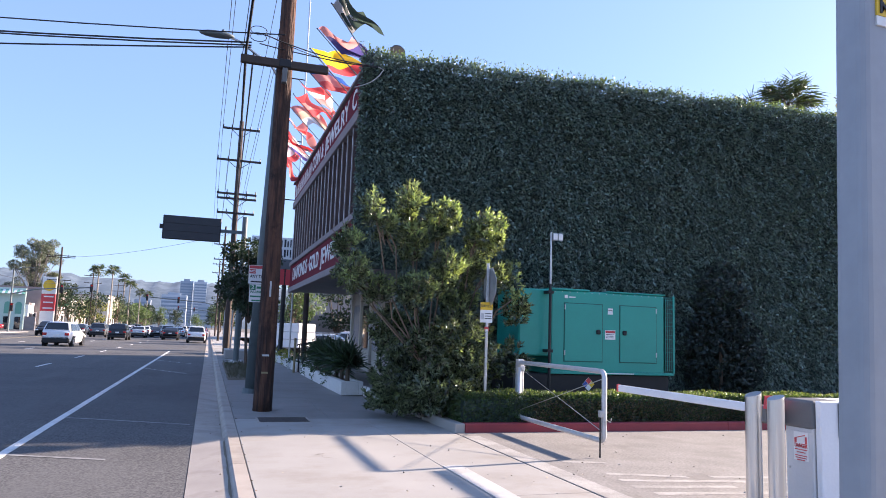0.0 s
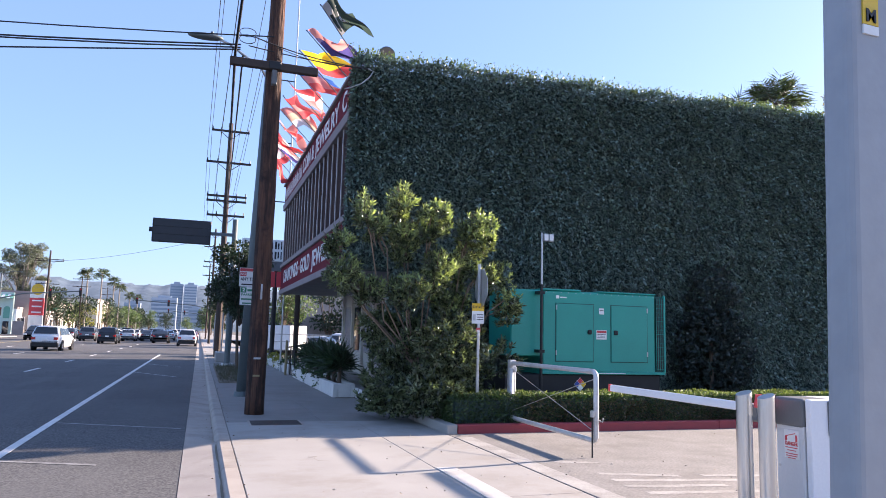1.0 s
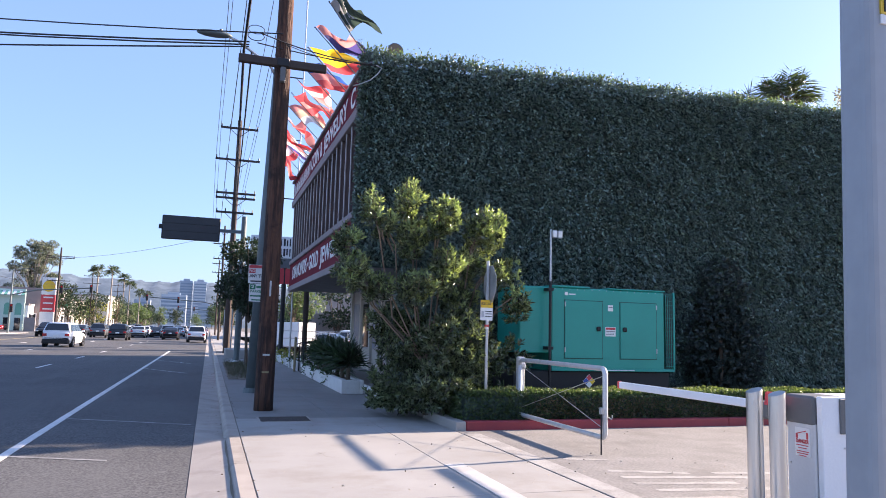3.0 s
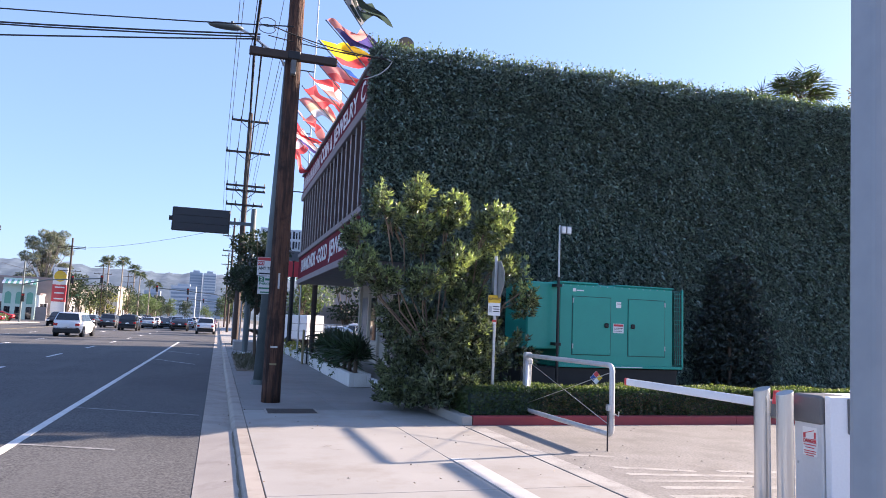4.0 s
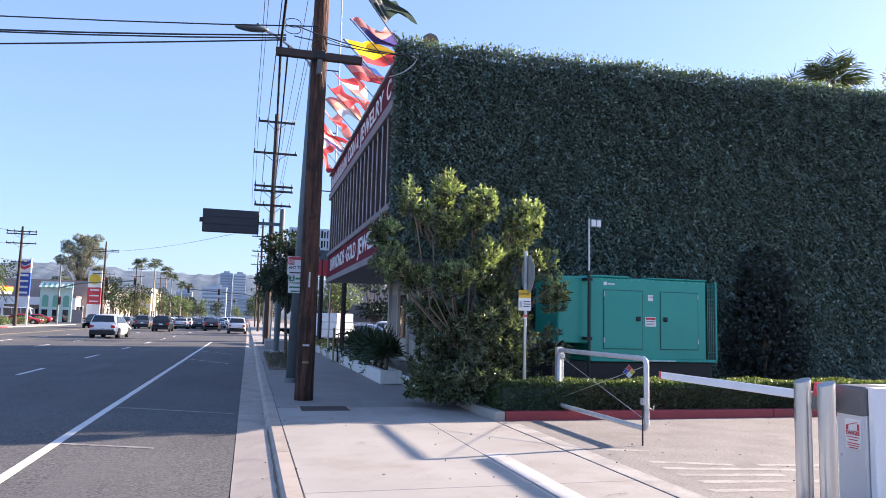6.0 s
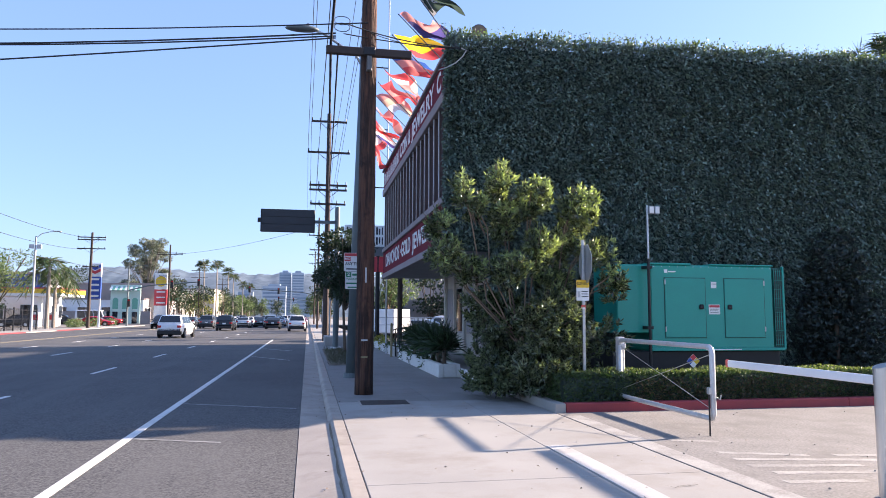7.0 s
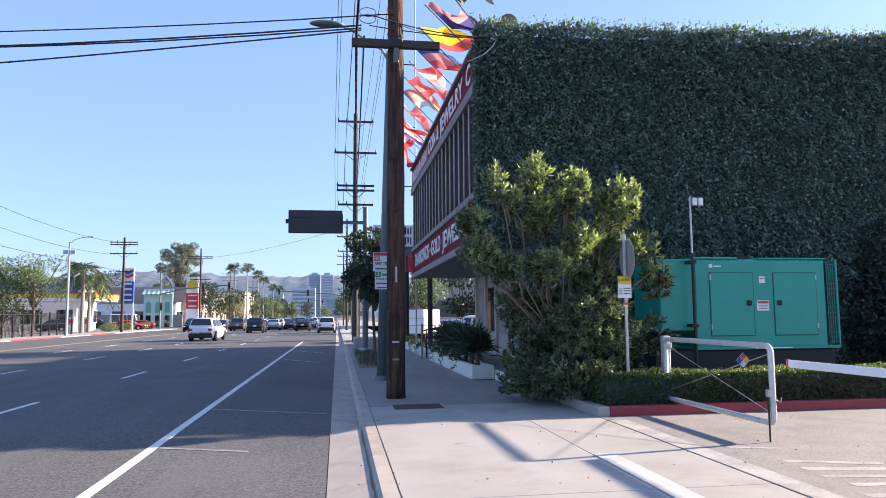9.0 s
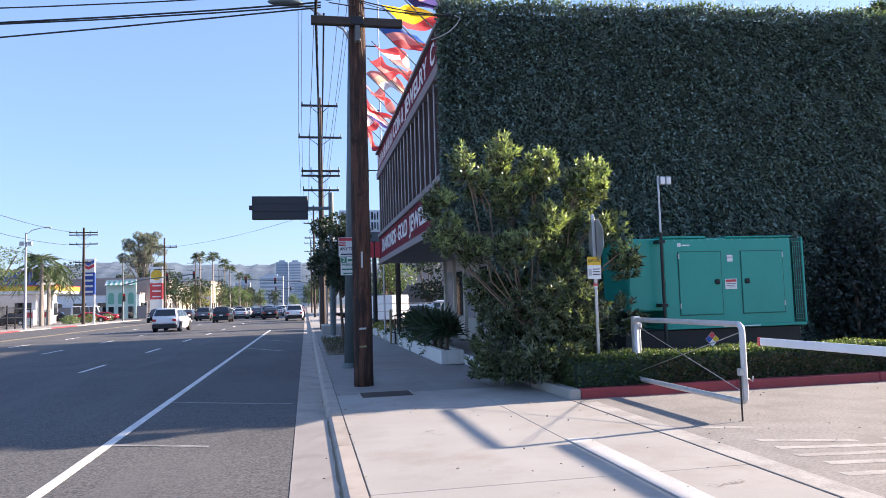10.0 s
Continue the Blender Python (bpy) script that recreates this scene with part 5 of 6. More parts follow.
leaves("weeds", q, rr.normal(0, 0.5, q.shape) + np.array([0, 0, 0.7]), 0.2, 0.012, material("dry_weed", (0.1, 0.1, 0.055), (0.055, 0.06, 0.03), 2, 0.85, spread=0.5), strip, "", "stuff", 0.1, 86)
part("bare_soil", box(-0.4, 0.6, -4.6, 6.2, -0.02, 0.012), DIRT, strip)
low = thing("low_wall", pose(0.75, 38, 0), "low tan concrete planter block by the kerb", "planter")
part("block", box(0, 1.3, 0, 3.0, 0, 0.45, 0.02), CONCRETE, low)
for (x, y, h, r) in ((1.55, 29.0, 2.6, 0.03), (1.05, 40, 2.5, 0.035), (1.1, 47, 4.5, 0.06), (1.1, 62, 5.0, 0.07)):
    t = thing("sign_pole", pose(x, y, 0), "plain steel sign pole in the pavement", "pole", "sign poles")
    part("pole", rod((0, 0, 0), (0, 0, h), r, r * 0.9, 8), GREY_PAINT, t)
    part("cap", rod((0, 0, h), (0, 0, h + 0.02), r * 1.2, seg=8), STEEL, t)
rail = thing("hand_rail", pose(3.2, 26.3, 0), "black pipe handrail at the entrance steps", "railing")
for y in (0, 1.2):
    part("rail_post", rod((0, y, 0), (0, y, 1.05), 0.025, seg=8), BLACK, rail)
    part("rail_post", rod((1.2, y, 0), (1.2, y, 1.25), 0.025, seg=8), BLACK, rail)
    part("rail", pipe([(-0.1, y, 1.0), (0, y, 1.05), (1.2, y, 1.25)], 0.025), BLACK, rail)
yb = thing("yellow_bollard", pose(3.0, 27.2, 0), "faded yellow steel bollard beside the planter", "bollard")
part("tube", rod((0, 0, 0), (0, 0, 1.25), 0.045, seg=14), YELLOW_LINE, yb)
part("dome", rod((0, 0, 1.25), (0, 0, 1.28), 0.045, 0.02, 14), YELLOW_LINE, yb)
bp = thing("brown_post", pose(3.75, 30.6, 0), "brown steel post past the end of the building", "post")
part("post", rod((0, 0, 0), (0, 0, 4.4), 0.11, seg=12), WOOD2, bp)
part("foot", rod((0, 0, 0), (0, 0, 0.05), 0.2, seg=12), STEEL, bp)
tr = thing("box_trailer", pose(5.9, 46.4, 0, 0, 0, 38), "plain white box trailer parked in the yard", "trailer")
part("box_body", box(-0.75, 0.8, 0, 3.2, 0.45, 2.0, 0.04), CAB_WHITE, tr)
part("door_frame", box(-0.5, 0.55, -0.02, 0.005, 0.6, 1.85), SIGN_WHITE, tr)
for sx in (-0.78, 0.7):
    part("wheel", rod((sx, 1.6, 0.3), (sx + 0.14, 1.6, 0.3), 0.3, seg=16), RUBBER, tr)
part("hitch", rod((0, -0.5, 0.5), (0, 0.1, 0.5), 0.04), BLACK, tr)
structure("yard_wall", box(5.5, 40, 74, 74.3, -0.1, 3.2), SOFFIT, "plain tan block wall at the end of the yard", "wall")
for i in range(5):
    tree(8 + i * 4.2, 71 + (i % 2), 6.4 + (i % 3), 2.6, TREE_DARK, "dark leafy tree along the yard wall", 100 + i, 8, 900, 0.35, 0.12, 0.15)

# ---- vehicles ----
TAIL = material("tail_lamp_red", (0.5, 0.02, 0.02), (0.4, 0.02, 0.02), 6, 0.25)
CHROME = material("bright_trim", (0.7, 0.7, 0.71), None, 6, 0.2, 1.0)
PAINTS = {"white": material("white_car_paint", (0.75, 0.75, 0.76), (0.7, 0.7, 0.71), 2, 0.25), "black": material("black_car_paint", (0.02, 0.021, 0.024), (0.016, 0.017, 0.02), 2, 0.2),
          "grey": material("grey_car_paint", (0.16, 0.165, 0.17), (0.14, 0.145, 0.15), 2, 0.25, 0.4), "red": material("red_car_paint", (0.38, 0.02, 0.03), (0.33, 0.02, 0.03), 2, 0.22), "silver": material("silver_car_paint", (0.5, 0.51, 0.52), (0.46, 0.47, 0.48), 2, 0.28, 0.5)}
SHAPES = {  # outline from tail to nose as (along, up) and the glass band
    "suv": dict(l=4.6, w=1.86, body=[(0.05, 0.35), (0.0, 0.75), (0.05, 1.02), (0.32, 1.05), (3.35, 1.02), (4.35, 0.88), (4.58, 0.68), (4.6, 0.35)], cabin=[(0.1, 1.03), (0.42, 1.6), (0.6, 1.66), (2.3, 1.66), (2.6, 1.6), (3.45, 1.01)]),
    "sedan": dict(l=4.75, w=1.82, body=[(0.04, 0.32), (0.0, 0.7), (0.06, 0.98), (0.9, 1.0), (3.4, 0.92), (4.5, 0.76), (4.72, 0.6), (4.75, 0.32)], cabin=[(0.55, 0.98), (1.35, 1.4), (1.6, 1.44), (2.4, 1.44), (2.65, 1.4), (3.55, 0.92)]),
    "van": dict(l=5.6, w=2.0, body=[(0.02, 0.4), (0.0, 1.0), (0.0, 1.15), (4.5, 1.15), (5.3, 1.0), (5.58, 0.8), (5.6, 0.4)], cabin=[(0.02, 1.14), (0.08, 2.4), (0.2, 2.5), (3.9, 2.5), (4.2, 2.4), (4.75, 1.14)]),
}


def car(shape, paint, x, y, turn, label):
    """A car with its tail at (x, y), heading along +y before the turn."""
    s = SHAPES[shape]
    t = thing("car", pose(x, y, ROAD_Z, 0, 0, turn), label, "car")
    hw, mat, L = s["w"] / 2, PAINTS[paint], s["l"]
    c, low_z = s["cabin"], s["cabin"][0][1]

    def height(outline, y):
        for (y0, z0), (y1, z1) in zip(outline, outline[1:]):
            if y0 <= y <= y1 and y1 > y0:
                return z0 + (z1 - z0) * (y - y0) / (y1 - y0)
        return 0.0

    deck = s["body"][1:-1]
    ys = sorted({round(q, 3) for q in [0.0, 0.03, L - 0.03, L] + [L * k / 24 for k in range(1, 24)] + [p[0] for p in deck] + [p[0] for p in c]})
    bm, rings = bmesh.new(), []
    for y in ys:   # lower body: sill, bulged flank, shoulder, deck
        k = abs(y / L - 0.5) * 2
        w = hw * (1 - 0.13 * (max(0.0, k - 0.7) / 0.3) ** 2 - 0.02 * k)
        zt = max(height(deck, min(max(y, deck[0][0] + 0.001), deck[-1][0] - 0.001)), 0.66)
        zb = 0.22 + 0.12 * max(0, k - 0.82) / 0.18
        half = [(w * 0.86, zb), (w * 0.96, zb + 0.1), (w, zb + 0.3), (w * 0.985, zt - 0.2), (w * 0.95, zt - 0.06), (w * 0.86, zt), (w * 0.45, zt + 0.025)]
        rings.append([bm.verts.new((x, y, z)) for x, z in half] + [bm.verts.new((-x, y, z)) for x, z in half[::-1]])
    for u, v in zip(rings, rings[1:]):
        for k in range(14):
            bm.faces.new((u[k], u[(k + 1) % 14], v[(k + 1) % 14], v[k]))
    bm.faces.new(rings[0])
    bm.faces.new(rings[-1][::-1])
    bmesh.ops.recalc_face_normals(bm, faces=bm.faces)
    part("body", bm, mat, t, smooth=True)
    top = max(p[1] for p in c)
    slim = lambda z: (hw - 0.09) * (1 - 0.2 * max(0.0, (z - low_z) / (top - low_z)) ** 1.4)
    bm, rings = bmesh.new(), []
    for y in sorted({round(c[0][0] + (c[-1][0] - c[0][0]) * k / 26, 3) for k in range(27)} | {p[0] for p in c}):
        zt = max(height(c, y), low_z - 0.02)
        w0, w1 = slim(low_z), slim(zt)
        half = [(w0, low_z - 0.08), (w0 + (w1 - w0) * 0.6, low_z + (zt - low_z) * 0.62), (w1, zt - 0.045), (w1 * 0.86, zt), (w1 * 0.4, zt + 0.02)]
        rings.append([bm.verts.new((x, y, z)) for x, z in half] + [bm.verts.new((-x, y, z)) for x, z in half[::-1]])
    for u, v in zip(rings, rings[1:]):
        for k in range(9):
            bm.faces.new((u[k], u[k + 1], v[k + 1], v[k]))
    bm.faces.new(rings[0])
    bm.faces.new(rings[-1][::-1])
    bmesh.ops.recalc_face_normals(bm, faces=bm.faces)
    cabin = part("cabin", bm, mat, t, smooth=True)
    f = lambda a, b, k: (a[0] + (b[0] - a[0]) * k, a[1] + (b[1] - a[1]) * k)

    def pane(name, p, q, off):
        bm = bmesh.new()
        d = Vector((0, q[0] - p[0], q[1] - p[1])).normalized()
        o = (Vector((0, -d.z, d.y)) if off > 0 else Vector((0, d.z, -d.y))) * 0.035
        w0, w1 = slim(p[1]) * 0.9, slim(q[1]) * 0.88
        bm.faces.new([bm.verts.new(Vector(v) + o) for v in ((-w0, *p), (w0, *p), (w1, *q), (-w1, *q))])
        part(name, bm, GLASS, cabin)

    pane("rear_window", f(c[0], c[1], 0.16), f(c[0], c[1], 0.95), 1)
    pane("windscreen", f(c[-1], c[-2], 0.1), f(c[-1], c[-2], 0.92), -1)
    lo, hi = low_z + 0.04, top - 0.13
    ya, yb_, yc, yd = c[0][0] + 0.45, c[1][0] + 0.22, c[-2][0] - 0.05, c[-1][0] - 0.35
    for sg in (-1, 1):
        for k0, k1 in ((0.0, 0.31), (0.335, 0.64), (0.67, 1.0)):
            bm = bmesh.new()
            xl, xh = (slim(lo) + 0.022) * sg, (slim(hi) + 0.03) * sg
            bm.faces.new([bm.verts.new(v) for v in ((xl, ya + (yd - ya) * k0, lo), (xl, ya + (yd - ya) * k1, lo), (xh, yb_ + (yc - yb_) * k1, hi), (xh, yb_ + (yc - yb_) * k0, hi))])
            part("side_window", bm, GLASS, cabin)
    r = 0.34 if shape != "van" else 0.38
    for sg in (-1, 1):
        for wy in (s["l"] * 0.19, s["l"] * 0.81):
            part("wheel_arch", rod((sg * (hw - 0.2), wy, r + 0.02), (sg * (hw + 0.002), wy, r + 0.02), r * 1.17, seg=20), BLACK, t)
            w = part("wheel", rod((sg * (hw - 0.22), wy, r), (sg * (hw + 0.01), wy, r), r, seg=18), RUBBER, t)
            part("rim", rod((sg * (hw + 0.008), wy, r), (sg * (hw + 0.02), wy, r), r * 0.62, seg=12), CHROME, w)
        z = 0.82 if shape != "van" else 1.0
        part("tail_lamp", box(sg * hw * 0.62 - 0.02, sg * hw * 0.62 + 0.24 * sg if sg > 0 else sg * hw * 0.62 + 0.02, -0.02, 0.08, z - 0.08, z + 0.09, 0.01) if sg > 0 else box(-hw * 0.62 - 0.24, -hw * 0.62 + 0.02, -0.02, 0.08, z - 0.08, z + 0.09, 0.01), TAIL, t)
        part("mirror", box(sg * hw, sg * (hw + 0.16), c[-1][0] - 0.5, c[-1][0] - 0.38, c[0][1], c[0][1] + 0.14, 0.02) if sg > 0 else box(-hw - 0.16, -hw, c[-1][0] - 0.5, c[-1][0] - 0.38, c[0][1], c[0][1] + 0.14, 0.02), mat, t)
        part("head_lamp", box(min(sg * hw * 0.55, sg * hw * 0.95), max(sg * hw * 0.55, sg * hw * 0.95), s["l"] - 0.1, s["l"] + 0.01, 0.6, 0.74, 0.01), SIGN_WHITE, t)
    part("bumper", box(-hw + 0.1, hw - 0.1, -0.05, 0.3, 0.24, 0.56 if shape == "suv" else 0.42, 0.05), BLACK, t)
    part("number_plate", box(-0.17, 0.17, -0.03, 0.01, 0.7, 0.84), SIGN_WHITE, t)
    return t


for row in (("suv", "white", -9.9, 54, -4, "white compact suv with a dark lower bumper on the road"), ("suv", "white", -1.25, 76, 0, "white suv waiting in the kerb lane"), ("sedan", "black", -4.3, 88, 0, "black sedan waiting in the queue"),
            ("suv", "black", -9.0, 80, 0, "black suv waiting in the queue"), ("sedan", "silver", -8.6, 97, 0, "silver sedan waiting in the queue"), ("sedan", "grey", -6.6, 103, 0, "dark grey sedan waiting in the queue"),
            ("sedan", "red", -1.2, 98, 0, "red car waiting in the kerb lane"), ("suv", "grey", -12.6, 93, 0, "dark suv waiting in the turn lane"), ("sedan", "white", -4.4, 112, 0, "white sedan further up the road"),
            ("sedan", "black", -8.5, 118, 0, "black sedan further up the road"), ("suv", "silver", -1.3, 122, 0, "silver suv further up the road"), ("sedan", "white", -12.4, 126, 0, "white sedan further up the road"),
            ("sedan", "black", -16.5, 104, 0, "black sedan in the turn lane"), ("suv", "grey", -15.8, 143, 180, "grey suv coming down the road"), ("sedan", "red", -30.0, 124, 90, "red car on the side street"),
            ("van", "white", -39.0, 131, -90, "white van on the side street"), ("sedan", "black", -33.5, 66, 172, "black car parked behind the iron fence"), ("suv", "black", -36.0, 104, 90, "dark suv parked by the filling station"),
            ("sedan", "silver", -1.2, 140, 0, "silver sedan further up the road"), ("suv", "white", -5.0, 150, 0, "white suv further up the road"), ("sedan", "grey", -8.6, 160, 0, "grey sedan further up the road"),
            ("sedan", "silver", -20.5, 121, -86, "silver sedan crossing at the junction"), ("sedan", "white", -14.8, 124, -84, "white sedan crossing at the junction"), ("suv", "black", -18.0, 96, 180, "black suv coming down the road"),
            ("sedan", "black", -12.8, 106, 0, "black sedan waiting in the queue"), ("sedan", "white", -8.8, 108, 0, "white sedan waiting in the queue"),
            ("suv", "silver", -5.2, 100, 0, "silver suv waiting in the queue"), ("sedan", "black", -4.8, 124, 0, "black sedan waiting in the queue"), ("suv", "white", -1.4, 110, 0, "white suv waiting in the kerb lane"),
            ("sedan", "red", -1.2, 131, 0, "red sedan waiting in the kerb lane"), ("suv", "black", -12.6, 140, 0, "black suv further up the road"), ("sedan", "silver", -16.4, 118, 0, "silver sedan in the turn lane")):
    car(*row)
for i in range(26):   # the wooded line behind the junction and along the road
    rr = random.Random(700 + i)
    y = 150 + i * 11
    tree(-26.0 - rr.uniform(0, 9), y, rr.uniform(7.5, 11.5), rr.uniform(2.8, 4.2), (TREE_DARK, TREE_DARK, TREE_MID)[i % 3], "leafy tree in the wooded line along the road", 700 + i, 10, 1000, 0.5, 0.14, 0.2)
for i, (x, y) in enumerate(((-4.6, 185), (-8.2, 192), (-1.4, 176), (-12, 204), (-5, 215), (-8.5, 232), (-1.3, 206), (-16, 222))):
    car("suv" if i % 3 == 0 else "sedan", ("white", "black", "grey", "silver")[i % 4], x, y, 0, "distant car in traffic along the road")

# ---- far side of the road ----
PALM_L = leafy("queen_palm_frond", (0.075, 0.11, 0.055), (0.045, 0.07, 0.035), 0.4, 0.5, 0.3)
structure("left_kerb", box(-25.25, -25.0, -60, 117.5, -0.4, 0.0, 0.02), CONCRETE, "pale kerb on the far side of the road", "kerb")
structure("left_pavement", box(-28.6, -25.25, -60, 117.5, -0.4, -0.004), CONCRETE, "concrete pavement on the far side of the road", "pavement")
structure("left_lots", box(-95, -28.6, -60, 117.5, -0.4, -0.03), LOT, "paved lots on the far side of the road", "ground")
structure("left_pavement_far", box(-60, -25.0, 140.4, 600, -0.4, 0.0), CONCRETE, "pavement and lots beyond the side street", "pavement")
for y0, y1 in ((60, 70), (78, 86)):
    structure("left_red_kerb", box(-25.26, -24.98, y0, y1, -0.1, 0.008), RED_PAINT, "faded red painted stretch of kerb", "kerb")

ll = thing("street_lamp", pose(-26, 74, 0), "tall grey street lamp with flood heads and an arm", "street lamp")
part("shaft", rod((0, 0, 0), (0, 0, 9.1), 0.13, 0.08, 12), GREY_PAINT, ll)
part("arm", pipe([(0, 0, 8.9), (0.5, 0, 9.35), (1.2, 0, 9.55), (1.7, 0, 9.6)], 0.035), GREY_PAINT, ll)
part("head", box(1.6, 2.2, -0.12, 0.12, 9.55, 9.66, 0.03), GREY_PAINT, ll)
for sg in (-1, 1):
    part("flood_head", box(sg * 0.35 - 0.2, sg * 0.35 + 0.2, -0.1, 0.1, 7.9, 8.3, 0.03), CAB_GREY, ll)
power_pole(-26.2, 92.5, 11.6, ((11.0, 1.6), (10.7, 1.6), (9.6, 1.6), (7.4, 0.9)), "dark wooden power pole on the far pavement", r=0.2)
power_pole(-26.2, 142, 15.0, ((13.4, 2.3), (13.1, 2.3), (9.0, 1.9)), "dark wooden power pole beyond the side street", r=0.22)
power_pole(-26.2, 56, 11.4, ((10.8, 1.5), (9.4, 1.5)), "dark wooden power pole on the far pavement", r=0.2)
power_pole(-26.5, 182, 13.0, ((12.5, 1.9), (10.8, 1.9)), "dark wooden power pole far along the road")
power_pole(-26.5, 230, 13.5, ((12.9, 1.9), (11.2, 1.9)), "dark wooden power pole far along the road")
for a, b in (((-26.2, 56, 10.6), (-26.2, 92.5, 10.9)), ((-27.3, 56, 9.4), (-27.3, 92.5, 9.5)), ((-26.2, 92.5, 7.4), (-26.2, 20, 8.6)), ((-26.2, 92.5, 7.6), (-26.2, 142, 8.4)), ((-25.2, 142, 13.2), (1.0, 88, 12.6)), ((-26.2, 142, 9.0), (-26.4, 182, 9.8))):
    wire("far_wire", a, b, 0.6, 0.022)


def pylon(x, y, w, z0, z1, panels, label, legs=0.2):
    """A price sign: panels are (from, to, material) in shares of its height, with bars on them."""
    t = thing("pylon_sign", pose(x, y, 0), label, "sign")
    for sg in (-1, 1):
        part("leg", box(sg * w * 0.42 - legs / 2, sg * w * 0.42 + legs / 2, -0.1, 0.1, 0, z1), CAB_WHITE, t)
    for a, b, m, bars in panels:
        za, zb = z0 + (z1 - z0) * a, z0 + (z1 - z0) * b
        p = part("panel", box(-w / 2, w / 2, -0.2, 0.2, za, zb - 0.05, 0.02), m, t)
        for k in range(bars):
            zc = za + (zb - za) * (k + 0.5) / bars
            part("price_bar", box(-w * 0.32, w * 0.36, -0.215, -0.199, zc - 0.12, zc + 0.12), SIGN_WHITE, p)
    return t


pylon(-26.6, 96, 1.5, 3.6, 8.1, ((0.0, 0.62, SIGN_BLUE, 4), (0.62, 1.0, SIGN_WHITE, 0)), "tall blue and white filling station price sign")
chev = thing("pylon_emblem", pose(-26.6, 95.79, 7.0), "red and blue folded stripe emblem on the price sign", "sign")
for z, m in ((0.55, SIGN_BLUE), (0.05, SIGN_RED)):
    part("stripe", prism([(-0.65, z), (0, z - 0.35), (0.65, z), (0.65, z + 0.36), (0, z + 0.02), (-0.65, z + 0.36)], "y", -0.03, 0.015), m, chev)
py2 = pylon(-27.8, 143, 2.3, 1.0, 9.6, ((0.0, 0.28, SIGN_WHITE, 1), (0.28, 0.64, SIGN_RED, 3), (0.64, 1.0, SIGN_WHITE, 0)), "white and red filling station price sign with a round emblem")
part("emblem", rod((0, -0.26, 8.0), (0, -0.18, 8.0), 1.0, seg=20), SIGN_YELLOW, py2, "round yellow emblem")

gas = thing("filling_station", pose(0, 0, 0), "filling station with a yellow banded white canopy", "building", kind="structure")
part("canopy", box(-47, -31.5, 99, 109, 4.0, 4.35), CAB_WHITE, gas)
part("canopy_band", box(-47.1, -31.4, 98.9, 109.1, 4.35, 4.95), SIGN_YELLOW, gas, "yellow canopy band")
part("red_stripe", box(-47.12, -31.38, 98.88, 109.12, 4.9, 5.06), SIGN_RED, gas)
for x in (-44, -34.5):
    for y in (101, 107):
        part("column", box(x - 0.25, x + 0.25, y - 0.25, y + 0.25, -0.03, 4.0), CAB_WHITE, gas)
        pump = part("fuel_pump", box(x - 0.4, x + 0.4, y - 1.5, y - 0.9, -0.03, 1.9, 0.03), SIGN_WHITE, gas)
        part("pump_panel", box(x - 0.3, x + 0.3, y - 1.52, y - 1.49, 0.9, 1.6), SIGN_RED, pump)
part("shop", box(-60, -48, 100, 112, -0.03, 4.2), CREAM, gas)
for (x0, x1, y0, y1, h, m, lab, wins) in ((-60, -29, 146, 166, 7.4, SOFFIT, "low grey commercial building across the side street", 6), (-47, -30.5, 141.5, 145.6, 4.4, CAB_WHITE, "low white garage building across the side street", 4), (-62, -37, 112, 117, 7.4, CAB_WHITE, "white shop building with a blue sign band", 5), (-48, -30, 176, 200, 6.5, CREAM, "cream two storey building along the road", 6), (-40, -27, 215, 240, 9, CREAM, "cream building further along the road", 6), (14, 30, 100, 130, 8, SOFFIT, "tan building beyond the yard", 5)):
    b = thing("far_building", pose(0, 0, 0), lab, "building", kind="structure")
    part("wall", box(x0, x1, y0, y1, -0.05, h), m, b)
    part("parapet", box(x0 - 0.1, x1 + 0.1, y0 - 0.1, y1 + 0.1, h, h + 0.35), TRIM, b)
    step = (x1 - x0) / wins
    for k in range(wins):
        w = part("window", box(x0 + k * step + step * 0.2, x0 + k * step + step * 0.8, y0 - 0.06, y0 + 0.01, 0.9, 3.1), CAB_WHITE, b)
        part("pane", box(x0 + k * step + step * 0.23, x0 + k * step + step * 0.77, y0 - 0.075, y0 - 0.059, 1.0, 3.0), GLASS, w)
    if "blue" in lab:
        part("sign_band", box(x1 - 14, x1 - 1, y0 - 0.25, y0 - 0.11, 5.4, 7.4), SIGN_BLUE, b)
    side = max(2, int((y1 - y0) / 5))
    for k in range(side):
        yy = y0 + (k + 0.25) * (y1 - y0) / side
        w = part("window", box(x1 - 0.01, x1 + 0.06, yy, yy + 2.2, 1.0, 3.0), CAB_WHITE, b)
        part("pane", box(x1 + 0.059, x1 + 0.075, yy + 0.1, yy + 2.1, 1.1, 2.9), GLASS, w)

fence = thing("iron_fence", pose(-28.3, 56, 0), "black iron bar fence along the far pavement", "fence")
for i in range(14):
    part("fence_post", box(-0.05, 0.05, i * 2 - 0.05, i * 2 + 0.05, -0.03, 2.3), BLACK, fence)
for z in (0.25, 1.1, 2.0):
    part("rail", box(-0.03, 0.03, 0, 26, z, z + 0.06), BLACK, fence)
for i in range(104):
    if i % 8:
        part("bar", box(-0.012, 0.012, i * 0.25 - 0.012, i * 0.25 + 0.012, 0.05, 2.2), BLACK, fence)

